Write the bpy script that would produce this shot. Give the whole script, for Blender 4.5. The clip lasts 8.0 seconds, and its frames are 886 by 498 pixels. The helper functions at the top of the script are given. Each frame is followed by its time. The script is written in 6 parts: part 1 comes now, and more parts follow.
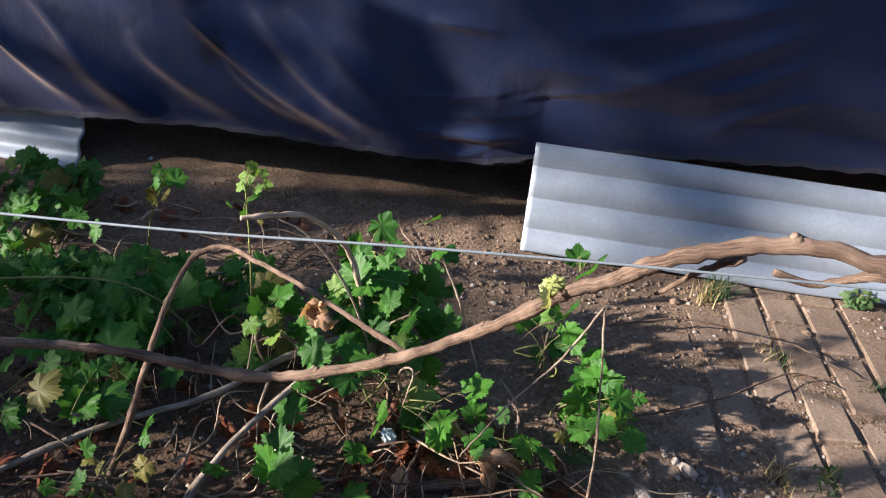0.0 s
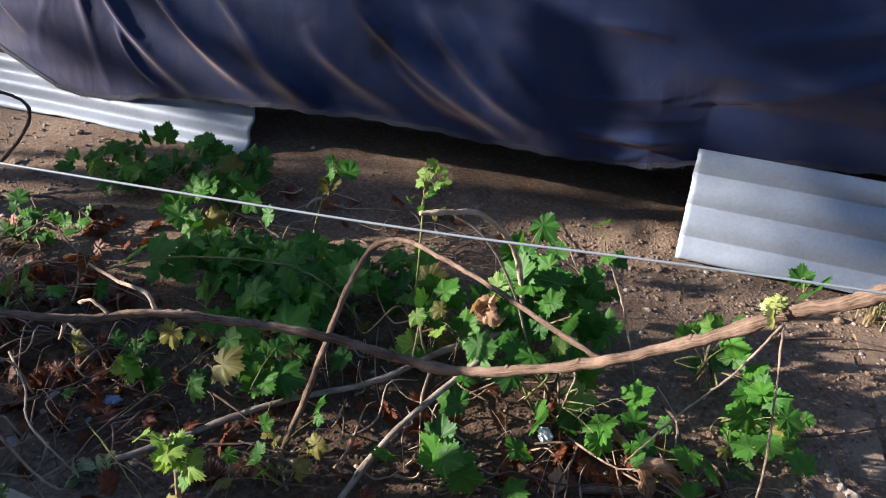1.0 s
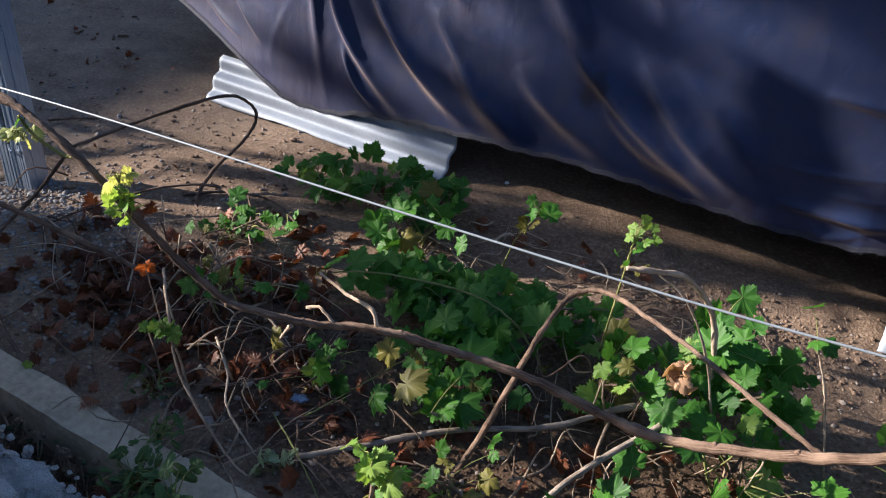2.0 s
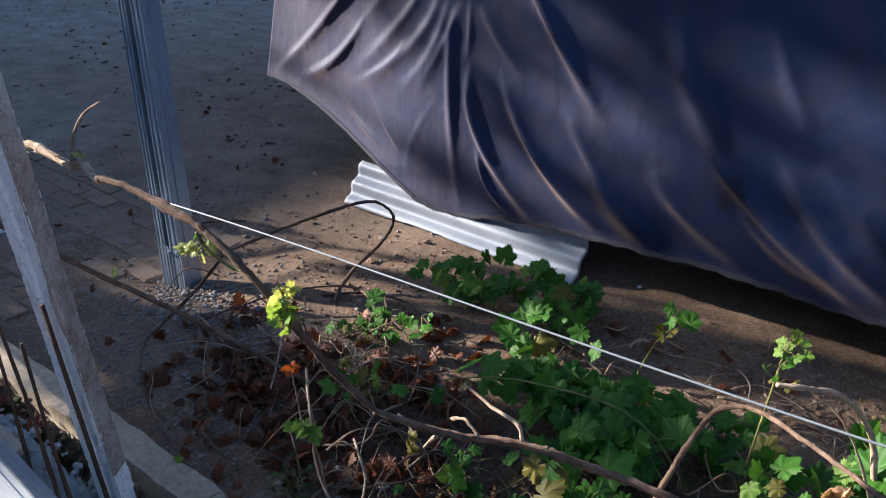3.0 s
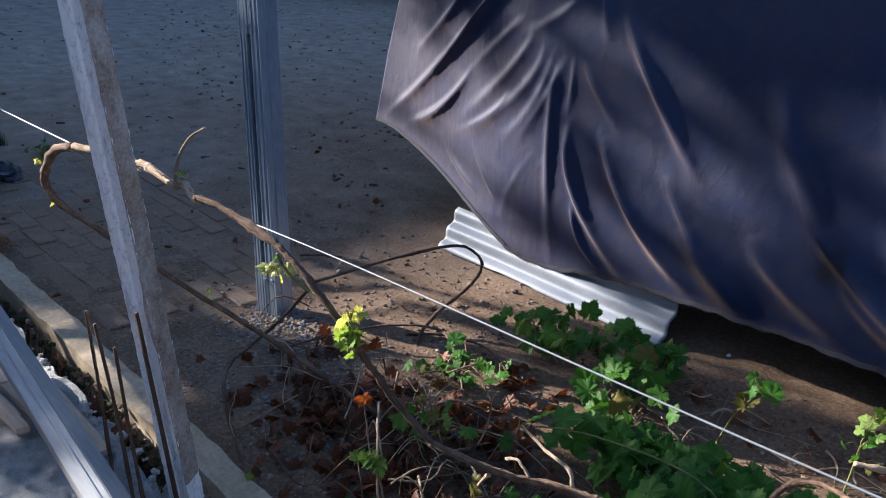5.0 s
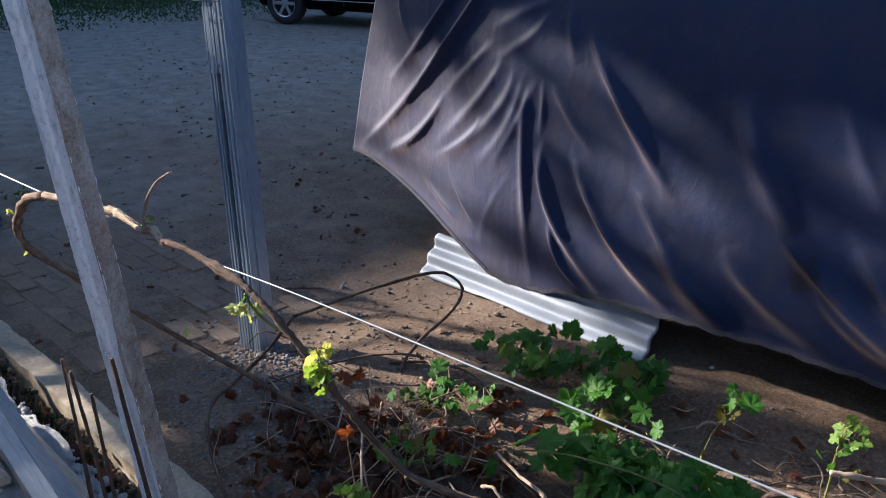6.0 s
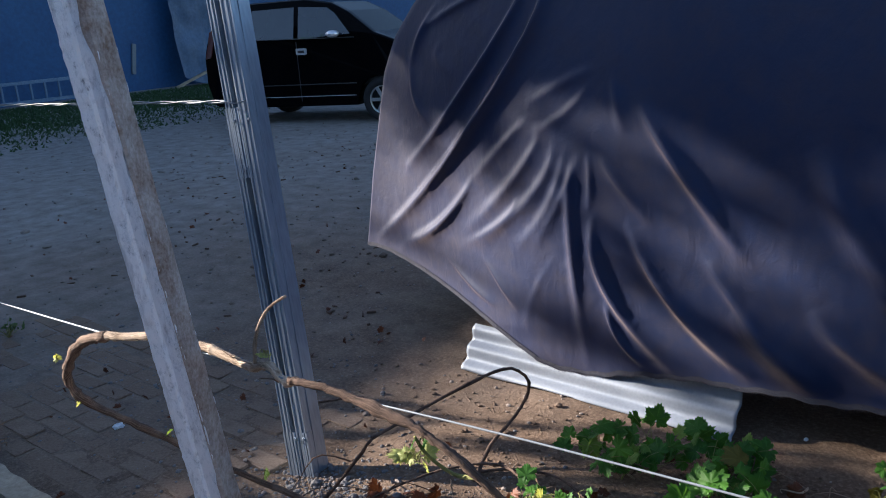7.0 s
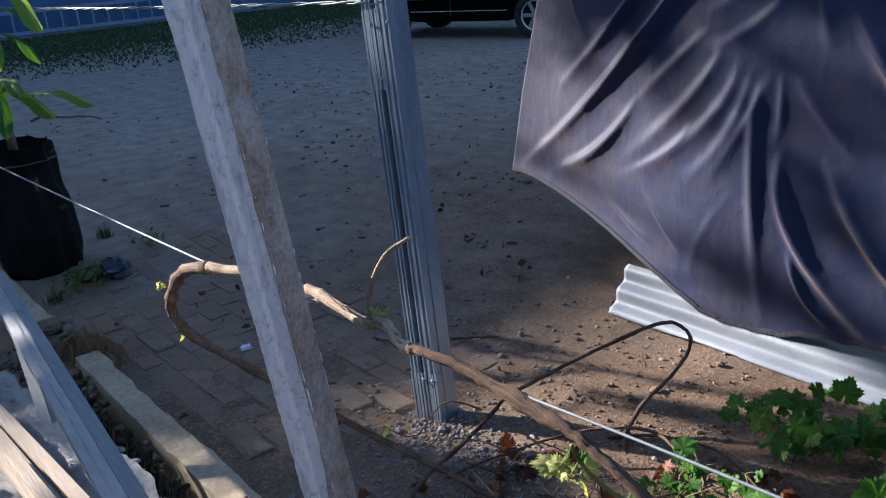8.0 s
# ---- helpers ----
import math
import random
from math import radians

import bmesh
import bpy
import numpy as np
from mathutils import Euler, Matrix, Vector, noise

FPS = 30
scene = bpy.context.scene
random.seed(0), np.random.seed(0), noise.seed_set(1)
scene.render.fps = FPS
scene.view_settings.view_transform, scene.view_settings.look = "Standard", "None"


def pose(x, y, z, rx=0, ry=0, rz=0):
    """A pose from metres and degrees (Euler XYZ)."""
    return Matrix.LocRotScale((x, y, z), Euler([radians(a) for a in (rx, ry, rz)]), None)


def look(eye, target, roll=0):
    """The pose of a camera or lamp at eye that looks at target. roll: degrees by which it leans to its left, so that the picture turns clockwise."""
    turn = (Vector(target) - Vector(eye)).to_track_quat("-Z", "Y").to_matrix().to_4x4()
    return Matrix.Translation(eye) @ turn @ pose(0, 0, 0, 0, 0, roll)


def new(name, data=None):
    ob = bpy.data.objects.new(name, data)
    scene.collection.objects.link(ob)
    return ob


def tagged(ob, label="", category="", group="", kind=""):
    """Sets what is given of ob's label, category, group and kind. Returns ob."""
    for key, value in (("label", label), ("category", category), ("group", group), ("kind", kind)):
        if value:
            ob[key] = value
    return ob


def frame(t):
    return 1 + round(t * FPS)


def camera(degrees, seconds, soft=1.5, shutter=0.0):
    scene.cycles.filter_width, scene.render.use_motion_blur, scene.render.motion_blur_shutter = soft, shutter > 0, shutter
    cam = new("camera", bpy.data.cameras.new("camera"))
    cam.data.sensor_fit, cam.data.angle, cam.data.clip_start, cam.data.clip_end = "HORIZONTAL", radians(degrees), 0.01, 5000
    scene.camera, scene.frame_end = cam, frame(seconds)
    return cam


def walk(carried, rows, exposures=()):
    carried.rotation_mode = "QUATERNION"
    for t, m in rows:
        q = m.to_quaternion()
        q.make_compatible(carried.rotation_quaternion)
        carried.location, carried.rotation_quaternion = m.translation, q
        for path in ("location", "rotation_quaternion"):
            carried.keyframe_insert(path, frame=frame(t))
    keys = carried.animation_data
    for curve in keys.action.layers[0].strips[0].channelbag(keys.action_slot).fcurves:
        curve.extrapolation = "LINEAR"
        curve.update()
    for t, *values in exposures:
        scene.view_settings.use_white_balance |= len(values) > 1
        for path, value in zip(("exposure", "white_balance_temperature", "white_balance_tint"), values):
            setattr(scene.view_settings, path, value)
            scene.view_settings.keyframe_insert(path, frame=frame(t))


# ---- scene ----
cam = camera(55.82, 8.0, 1.0)
PATH = [
    (0, (0.000, 0.000, 1.400), (-0.151, 1.684, 0.331), 5.94),
    (0.5, (-0.054, -0.020, 1.410), (-0.285, 1.641, 0.320), 5.34),
    (1, (-0.115, -0.040, 1.416), (-0.529, 1.577, 0.315), 4.25),
    (1.5, (-0.168, -0.057, 1.429), (-0.732, 1.513, 0.326), 5.55),
    (1.7, (-0.191, -0.070, 1.429), (-0.839, 1.476, 0.340), 6.26),
    (2.8, (-0.246, -0.105, 1.455), (-1.256, 1.349, 0.525), 2.71),
    (3, (-0.251, -0.113, 1.467), (-1.321, 1.327, 0.582), 2.21),
    (3.5, (-0.253, -0.121, 1.468), (-1.438, 1.258, 0.635), 1.50),
    (4, (-0.263, -0.133, 1.458), (-1.500, 1.221, 0.660), 1.52),
    (4.2, (-0.266, -0.134, 1.455), (-1.526, 1.205, 0.667), 1.64),
    (5.3, (-0.128, -0.101, 1.466), (-1.414, 1.218, 0.686), 4.20),
    (5.5, (-0.102, -0.108, 1.475), (-1.378, 1.219, 0.694), 4.50),
    (6, (-0.148, -0.084, 1.480), (-1.440, 1.258, 0.752), 0.95),
    (6.5, (-0.398, -0.074, 1.485), (-1.653, 1.373, 0.910), -3.69),
    (7, (-0.553, -0.143, 1.454), (-1.804, 1.319, 0.906), -3.86),
    (7.5, (-0.668, -0.124, 1.411), (-1.950, 1.259, 0.744), -3.09),
    (8, (-0.784, 0.067, 1.381), (-2.239, 1.247, 0.681), -4.11),
]
walk(cam, [(t, look(eye, target, roll)) for t, eye, target, roll in PATH])

# ---- world and light ----
SUN_TO = Vector((-0.935, -0.355, 0.0)).normalized()
SUN_EL = radians(20.0)
world = bpy.data.worlds.new("sky")
scene.world = world
world.use_nodes = True
wn = world.node_tree.nodes
sky = wn.new("ShaderNodeTexSky")
sky.sky_type = "NISHITA"
sky.sun_disc = False
sky.sun_elevation = SUN_EL
sky.sun_rotation = math.atan2(SUN_TO.x, SUN_TO.y)
world.node_tree.links.new(sky.outputs["Color"], wn["Background"].inputs["Color"])
wn["Background"].inputs["Strength"].default_value = 0.052
sun = new("sun", bpy.data.lights.new("sun", "SUN"))
sun.data.energy = 4.9
sun.data.angle = radians(0.9)
sun.data.color = (1.0, 0.81, 0.60)
sun_way = Vector((SUN_TO.x * math.cos(SUN_EL), SUN_TO.y * math.cos(SUN_EL), math.sin(SUN_EL)))
sun.matrix_world = Matrix.Translation((-6, -6, 8)) @ (-sun_way).to_track_quat("-Z", "Y").to_matrix().to_4x4()
scene.view_settings.exposure = 1.93
scene.view_settings.use_white_balance = True
scene.view_settings.white_balance_temperature = 5400
scene.view_settings.white_balance_tint = 11.0


# ---- materials ----
def mat(name, rough=0.7, metal=0.0, spec=0.5):
    m = bpy.data.materials.new(name)
    m.use_nodes = True
    b = m.node_tree.nodes["Principled BSDF"]
    b.inputs["Roughness"].default_value = rough
    b.inputs["Metallic"].default_value = metal
    b.inputs["Specular IOR Level"].default_value = spec
    return m, m.node_tree.nodes, m.node_tree.links, b


def coords(n, l, scale=1.0, stretch=(1, 1, 1), kind="Object"):
    tc = n.new("ShaderNodeTexCoord")
    mp = n.new("ShaderNodeMapping")
    mp.inputs["Scale"].default_value = [scale * s for s in stretch]
    l.new(tc.outputs[kind], mp.inputs["Vector"])
    return mp.outputs["Vector"]


def noise_tex(n, l, vec, scale, detail=6.0, rough=0.6, dist=0.0):
    t = n.new("ShaderNodeTexNoise")
    t.inputs["Scale"].default_value = scale
    t.inputs["Detail"].default_value = detail
    t.inputs["Roughness"].default_value = rough
    t.inputs["Distortion"].default_value = dist
    l.new(vec, t.inputs["Vector"])
    return t.outputs["Fac"]


def ramp(n, l, fac, stops):
    r = n.new("ShaderNodeValToRGB")
    e = r.color_ramp.elements
    while len(e) < len(stops):
        e.new(0.5)
    for k, (p, c) in enumerate(stops):
        e[k].position = p
        e[k].color = (*c, 1)
    l.new(fac, r.inputs["Fac"])
    return r.outputs["Color"]


def mixc(n, l, fac, a, b, mode="MIX"):
    x = n.new("ShaderNodeMix")
    x.data_type = "RGBA"
    x.blend_type = mode
    if isinstance(fac, float):
        x.inputs[0].default_value = fac
    else:
        l.new(fac, x.inputs[0])
    for s, v in ((x.inputs[6], a), (x.inputs[7], b)):
        if isinstance(v, tuple):
            s.default_value = (*v, 1)
        else:
            l.new(v, s)
    return x.outputs[2]


def bump(n, l, b, height, strength=0.5, dist=0.01, below=None):
    k = n.new("ShaderNodeBump")
    k.inputs["Strength"].default_value = strength
    k.inputs["Distance"].default_value = dist
    l.new(height, k.inputs["Height"])
    if below is not None:
        l.new(below, k.inputs["Normal"])
    l.new(k.outputs["Normal"], b.inputs["Normal"])
    return k.outputs["Normal"]


def simple(name, a, b2, scale=8.0, rough=0.7, metal=0.0, bumpy=0.3, dist=0.004, stretch=(1, 1, 1), lo=0.35, hi=0.68, spec=0.5, fine=9.0):
    """Two-tone surface with coarse and fine variation and relief."""
    m, n, l, p = mat(name, rough, metal, spec)
    v = coords(n, l, 1.0, stretch)
    f = noise_tex(n, l, v, scale, 8, 0.62)
    g = noise_tex(n, l, v, scale * fine, 5, 0.6)
    c = ramp(n, l, f, [(lo, a), (hi, b2)])
    c = mixc(n, l, 0.35, c, ramp(n, l, g, [(0.3, tuple(x * 0.6 for x in a)), (0.7, tuple(min(1, x * 1.25) for x in b2))]))
    l.new(c, p.inputs["Base Color"])
    if bumpy:
        nn = bump(n, l, p, f, bumpy * 0.6, dist * 4)
        bump(n, l, p, g, bumpy, dist, nn)
    return m


def soil_material():
    m, n, l, p = mat("soil", 0.93, 0.0, 0.25)
    v = coords(n, l)
    big = noise_tex(n, l, v, 0.7, 5, 0.55)
    mid = noise_tex(n, l, v, 6.0, 8, 0.65)
    fine = noise_tex(n, l, v, 70.0, 6, 0.7)
    grit = n.new("ShaderNodeTexVoronoi")
    grit.inputs["Scale"].default_value = 130.0
    l.new(v, grit.inputs["Vector"])
    c = ramp(n, l, mid, [(0.28, (0.070, 0.040, 0.023)), (0.5, (0.155, 0.097, 0.059)), (0.75, (0.275, 0.185, 0.117))])
    c = mixc(n, l, big, c, ramp(n, l, mid, [(0.3, (0.095, 0.072, 0.054)), (0.7, (0.235, 0.185, 0.142))]))
    c = mixc(n, l, 0.45, c, ramp(n, l, fine, [(0.32, (0.026, 0.016, 0.010)), (0.52, (0.155, 0.102, 0.066)), (0.72, (0.44, 0.335, 0.245))]))
    # bed soil coloured darker for the deep shade between the leaves
    bed = n.new("ShaderNodeVectorMath")
    bed.operation = "DISTANCE"
    mp = n.new("ShaderNodeMapping")
    mp.inputs["Scale"].default_value = (0.70, 2.1, 0.0)
    l.new(v, mp.inputs["Vector"])
    l.new(mp.outputs["Vector"], bed.inputs[0])
    bed.inputs[1].default_value = (-0.56, 2.63, 0.0)
    edge = n.new("ShaderNodeMath")
    edge.operation = "MULTIPLY_ADD"
    l.new(mid, edge.inputs[0])
    edge.inputs[1].default_value = 0.5
    l.new(bed.outputs["Value"], edge.inputs[2])
    c = mixc(n, l, ramp(n, l, edge.outputs[0], [(0.82, (0.82, 0.82, 0.82)), (1.0, (0, 0, 0))]), c, ramp(n, l, fine, [(0.3, (0.022, 0.013, 0.008)), (0.7, (0.115, 0.072, 0.044))]))
    # paler and greyer away from the bed, towards -x
    sep = n.new("ShaderNodeSeparateXYZ")
    l.new(v, sep.inputs[0])
    far = n.new("ShaderNodeMapRange")
    far.inputs["From Min"].default_value = 1.2
    far.inputs["From Max"].default_value = -4.5
    drift = n.new("ShaderNodeMath")
    drift.operation = "MULTIPLY_ADD"
    l.new(noise_tex(n, l, v, 0.55, 6, 0.6), drift.inputs[0])
    drift.inputs[1].default_value = 7.0
    l.new(sep.outputs["X"], drift.inputs[2])
    l.new(drift.outputs[0], far.inputs["Value"])
    c = mixc(n, l, far.outputs["Result"], c, ramp(n, l, mid, [(0.28, (0.165, 0.145, 0.125)), (0.43, (0.23, 0.208, 0.185)), (0.6, (0.295, 0.272, 0.248)), (0.8, (0.39, 0.368, 0.34))]))
    l.new(c, p.inputs["Base Color"])
    a = bump(n, l, p, mid, 0.16, 0.012)
    a = bump(n, l, p, fine, 0.7, 0.007, a)
    bump(n, l, p, grit.outputs["Distance"], 0.4, 0.004, a)
    return m


def cloth_material():
    m, n, l, p = mat("cover_cloth", 0.6, 0.0, 0.3)
    v = coords(n, l)
    big = noise_tex(n, l, v, 1.6, 5, 0.6)
    blot = noise_tex(n, l, v, 9.0, 7, 0.65)
    c = ramp(n, l, big, [(0.3, (0.005, 0.0155, 0.060)), (0.7, (0.011, 0.0235, 0.074))])
    c = mixc(n, l, ramp(n, l, blot, [(0.42, (0, 0, 0)), (0.75, (0.34, 0.34, 0.34))]), c, (0.052, 0.042, 0.046))
    ds = n.new("ShaderNodeVectorMath")
    ds.operation = "DISTANCE"
    warp = n.new("ShaderNodeVectorMath")
    warp.operation = "MULTIPLY_ADD"
    wt = n.new("ShaderNodeTexNoise")
    wt.inputs["Scale"].default_value = 11.0
    l.new(v, wt.inputs["Vector"])
    l.new(wt.outputs["Color"], warp.inputs[0])
    warp.inputs[1].default_value = (0.16, 0.16, 0.16)
    l.new(v, warp.inputs[2])
    l.new(warp.outputs[0], ds.inputs[0])
    ds.inputs[1].default_value = (-0.90, 2.46, 0.56)
    c = mixc(n, l, ramp(n, l, ds.outputs["Value"], [(0.055, (0.85, 0.85, 0.85)), (0.085, (0, 0, 0))]), c, (0.006, 0.008, 0.022))
    l.new(c, p.inputs["Base Color"])
    r = ramp(n, l, blot, [(0.3, (0.52, 0.52, 0.52)), (0.75, (0.70, 0.70, 0.70))])
    l.new(r, p.inputs["Roughness"])
    p.inputs["Sheen Weight"].default_value = 0.43
    p.inputs["Sheen Roughness"].default_value = 0.4
    p.inputs["Sheen Tint"].default_value = (1.0, 0.73, 0.52, 1)
    wr = noise_tex(n, l, coords(n, l, 1.0, (1.0, 1.0, 0.55)), 14.0, 7, 0.6, 1.4)
    weave = noise_tex(n, l, v, 240.0, 2, 0.5)
    crease = n.new("ShaderNodeTexVoronoi")
    crease.feature = "DISTANCE_TO_EDGE"
    crease.inputs["Scale"].default_value = 13.0
    l.new(warp.outputs[0], crease.inputs["Vector"])
    a = bump(n, l, p, wr, 0.3, 0.008)
    a = bump(n, l, p, ramp(n, l, crease.outputs["Distance"], [(0.0, (1, 1, 1)), (0.10, (0, 0, 0))]), 0.05, 0.003, a)
    bump(n, l, p, weave, 0.2, 0.001, a)
    return m


def leaf_material(name, a, b2, trans):
    m, n, l, p = mat(name, 0.5, 0.0, 0.22)
    info = n.new("ShaderNodeObjectInfo")
    geo = n.new("ShaderNodeNewGeometry")
    add = n.new("ShaderNodeMath")
    add.operation = "ADD"
    l.new(info.outputs["Random"], add.inputs[0])
    l.new(geo.outputs["Random Per Island"], add.inputs[1])
    fr = n.new("ShaderNodeMath")
    fr.operation = "FRACT"
    l.new(add.outputs[0], fr.inputs[0])
    c = ramp(n, l, fr.outputs[0], [(0.0, a), (1.0, b2)])
    uv = coords(n, l, 1.0, (1, 1, 1), "UV")
    f = noise_tex(n, l, uv, 5.0, 6, 0.6)
    c = mixc(n, l, ramp(n, l, f, [(0.4, (0, 0, 0)), (0.75, (0.45, 0.45, 0.45))]), c, tuple(min(1, x * 1.5) for x in b2))
    # pale veins fanning out from the stalk
    sep = n.new("ShaderNodeSeparateXYZ")
    l.new(uv, sep.inputs[0])
    at = n.new("ShaderNodeMath")
    at.operation = "ARCTAN2"
    l.new(sep.outputs["X"], at.inputs[0])
    l.new(sep.outputs["Y"], at.inputs[1])
    sn = n.new("ShaderNodeMath")
    sn.operation = "MULTIPLY"
    sn.inputs[1].default_value = 6.8
    l.new(at.outputs[0], sn.inputs[0])
    cs = n.new("ShaderNodeMath")
    cs.operation = "COSINE"
    l.new(sn.outputs[0], cs.inputs[0])
    vein = ramp(n, l, cs.outputs[0], [(0.97, (0, 0, 0)), (1.0, (0.4, 0.4, 0.4))])
    c = mixc(n, l, vein, c, tuple(min(1, x * 2.0 + 0.03) for x in b2))
    l.new(c, p.inputs["Base Color"])
    bump(n, l, p, f, 0.4, 0.004)
    tr = n.new("ShaderNodeBsdfTranslucent")
    l.new(mixc(n, l, 0.5, c, (min(1, b2[0] * 2.4), min(1, b2[1] * 2.2), b2[2] * 0.8)), tr.inputs["Color"])
    mx = n.new("ShaderNodeMixShader")
    mx.inputs[0].default_value = trans
    l.new(p.outputs[0], mx.inputs[1])
    l.new(tr.outputs[0], mx.inputs[2])
    l.new(mx.outputs[0], n["Material Output"].inputs["Surface"])
    return m


def paver_material():
    m, n, l, p = mat("paver", 0.9, 0.0, 0.3)
    v = coords(n, l)
    info = n.new("ShaderNodeObjectInfo")
    f = noise_tex(n, l, v, 9.0, 8, 0.65)
    g = noise_tex(n, l, v, 90.0, 5, 0.65)
    c = ramp(n, l, info.outputs["Random"], [(0.0, (0.16, 0.105, 0.07)), (0.5, (0.20, 0.14, 0.10)), (1.0, (0.25, 0.19, 0.14))])
    c = mixc(n, l, ramp(n, l, f, [(0.35, (0, 0, 0)), (0.62, (0.9, 0.9, 0.9))]), c, (0.14, 0.09, 0.058))
    c = mixc(n, l, 0.4, c, ramp(n, l, g, [(0.3, (0.09, 0.065, 0.05)), (0.7, (0.37, 0.29, 0.22))]))
    l.new(c, p.inputs["Base Color"])
    a = bump(n, l, p, f, 0.5, 0.012)
    bump(n, l, p, g, 0.6, 0.003, a)
    return m


def zinc_material(name, a, b2, rough, metal, stretch=(1, 1, 1), rust=0.0, spangle=0.3):
    m, n, l, p = mat(name, rough, metal)
    v = coords(n, l, 1.0, stretch)
    big = noise_tex(n, l, v, 3.0, 6, 0.6)
    sp = n.new("ShaderNodeTexVoronoi")
    sp.inputs["Scale"].default_value = 90.0
    l.new(v, sp.inputs["Vector"])
    c = ramp(n, l, big, [(0.3, a), (0.7, b2)])
    c = mixc(n, l, spangle, c, ramp(n, l, sp.outputs["Distance"], [(0.0, (0.3, 0.3, 0.3)), (0.8, (0.7, 0.7, 0.7))]), "OVERLAY")
    if rust:
        st = noise_tex(n, l, v, 7.0, 9, 0.7)
        c = mixc(n, l, ramp(n, l, st, [(0.58, (0, 0, 0)), (0.74, (rust, rust, rust))]), c, (0.16, 0.12, 0.09))
    l.new(c, p.inputs["Base Color"])
    r = ramp(n, l, noise_tex(n, l, v, 25.0, 6, 0.7), [(0.3, (rough * 0.8,) * 3), (0.7, (min(1, rough * 1.3),) * 3)])
    l.new(r, p.inputs["Roughness"])
    bump(n, l, p, noise_tex(n, l, v, 60.0, 5, 0.7), 0.15, 0.002)
    return m


def whitewash_material():
    m, n, l, p = mat("whitewashed_concrete", 0.88, 0.0, 0.3)
    v = coords(n, l)
    st = coords(n, l, 1.0, (1, 1, 0.6))
    f = noise_tex(n, l, st, 90.0, 9, 0.75)
    g = noise_tex(n, l, v, 5.0, 6, 0.6)
    h = noise_tex(n, l, v, 120.0, 4, 0.6)
    streak = noise_tex(n, l, coords(n, l, 1.0, (1, 1, 0.2)), 34.0, 6, 0.65)
    c = ramp(n, l, f, [(0.32, (0.30, 0.31, 0.33)), (0.41, (0.76, 0.79, 0.83)), (0.50, (0.93, 0.95, 0.98))])
    c = mixc(n, l, ramp(n, l, streak, [(0.38, (0.5, 0.5, 0.5)), (0.46, (0, 0, 0))]), c, (0.42, 0.43, 0.46))
    c = mixc(n, l, ramp(n, l, g, [(0.64, (0, 0, 0)), (0.76, (0.5, 0.5, 0.5))]), c, (0.40, 0.34, 0.30))
    l.new(c, p.inputs["Base Color"])
    a = bump(n, l, p, f, 0.6, 0.006)
    bump(n, l, p, h, 0.4, 0.002, a)
    return m


def bark_material(name, a, b2):
    """Stringy bark: long fibres, cracks and flaking patches."""
    m, n, l, p = mat(name, 0.88, 0.0, 0.25)
    v = coords(n, l, 1.0, (1, 1, 1), "UV")
    o = coords(n, l)
    fib = noise_tex(n, l, coords(n, l, 1.0, (8.0, 6.0, 1), "UV"), 3.0, 7, 0.7)
    big = noise_tex(n, l, o, 22.0, 6, 0.6)
    c = ramp(n, l, fib, [(0.32, tuple(x * 0.28 for x in a)), (0.46, a), (0.66, b2)])
    c = mixc(n, l, ramp(n, l, big, [(0.42, (0, 0, 0)), (0.7, (0.7, 0.7, 0.7))]), c, tuple(min(1, x * 1.35) for x in b2))
    l.new(c, p.inputs["Base Color"])
    k = bump(n, l, p, fib, 0.9, 0.004)
    bump(n, l, p, big, 0.5, 0.006, k)
    return m


M_SOIL = soil_material()
M_CLOTH = cloth_material()
M_HEM = simple("frayed_hem", (0.010, 0.013, 0.030), (0.034, 0.035, 0.052), 60.0, 0.8)
M_LEAF = leaf_material("vine_leaf", (0.018, 0.068, 0.012), (0.066, 0.175, 0.020), 0.38)
M_YOUNG = leaf_material("young_leaf", (0.070, 0.160, 0.022), (0.175, 0.265, 0.052), 0.38)
M_YELLOW = leaf_material("yellowing_leaf", (0.08, 0.085, 0.018), (0.15, 0.13, 0.028), 0.25)
M_DEAD = leaf_material("dead_leaf", (0.032, 0.011, 0.006), (0.135, 0.046, 0.020), 0.10)
M_WEED = leaf_material("weed_leaf", (0.03, 0.07, 0.02), (0.08, 0.13, 0.045), 0.25)
M_PALE = leaf_material("pale_weed_leaf", (0.14, 0.19, 0.10), (0.26, 0.30, 0.17), 0.25)
M_PAVER = paver_material()
M_SHEET = zinc_material("corrugated_zinc", (0.21, 0.24, 0.29), (0.30, 0.335, 0.39), 0.5, 0.2, (1, 1, 1), 0.35, 0.16)
M_STEEL = zinc_material("galvanised_steel", (0.24, 0.29, 0.36), (0.36, 0.42, 0.50), 0.34, 0.45, (1, 1, 0.15))
M_WASH = whitewash_material()
M_RAIL = zinc_material("rail_steel", (0.20, 0.22, 0.25), (0.30, 0.32, 0.35), 0.55, 0.25, (0.15, 1, 1))
M_GRIT = simple("cement_grit", (0.09, 0.085, 0.085), (0.24, 0.235, 0.235), 20.0, 0.9, 0.0, 0.3, 0.002)
M_CONC = simple("old_concrete", (0.27, 0.215, 0.15), (0.47, 0.395, 0.29), 7.0, 0.9, 0.0, 0.5, 0.003)
M_MORTAR = simple("lime_mortar", (0.42, 0.42, 0.42), (0.78, 0.79, 0.80), 34.0, 0.92, 0.0, 1.0, 0.014)
M_CANE = bark_material("cane_bark", (0.092, 0.057, 0.040), (0.235, 0.165, 0.118))
M_CANE_DARK = bark_material("dark_cane_bark", (0.075, 0.048, 0.035), (0.17, 0.115, 0.085))
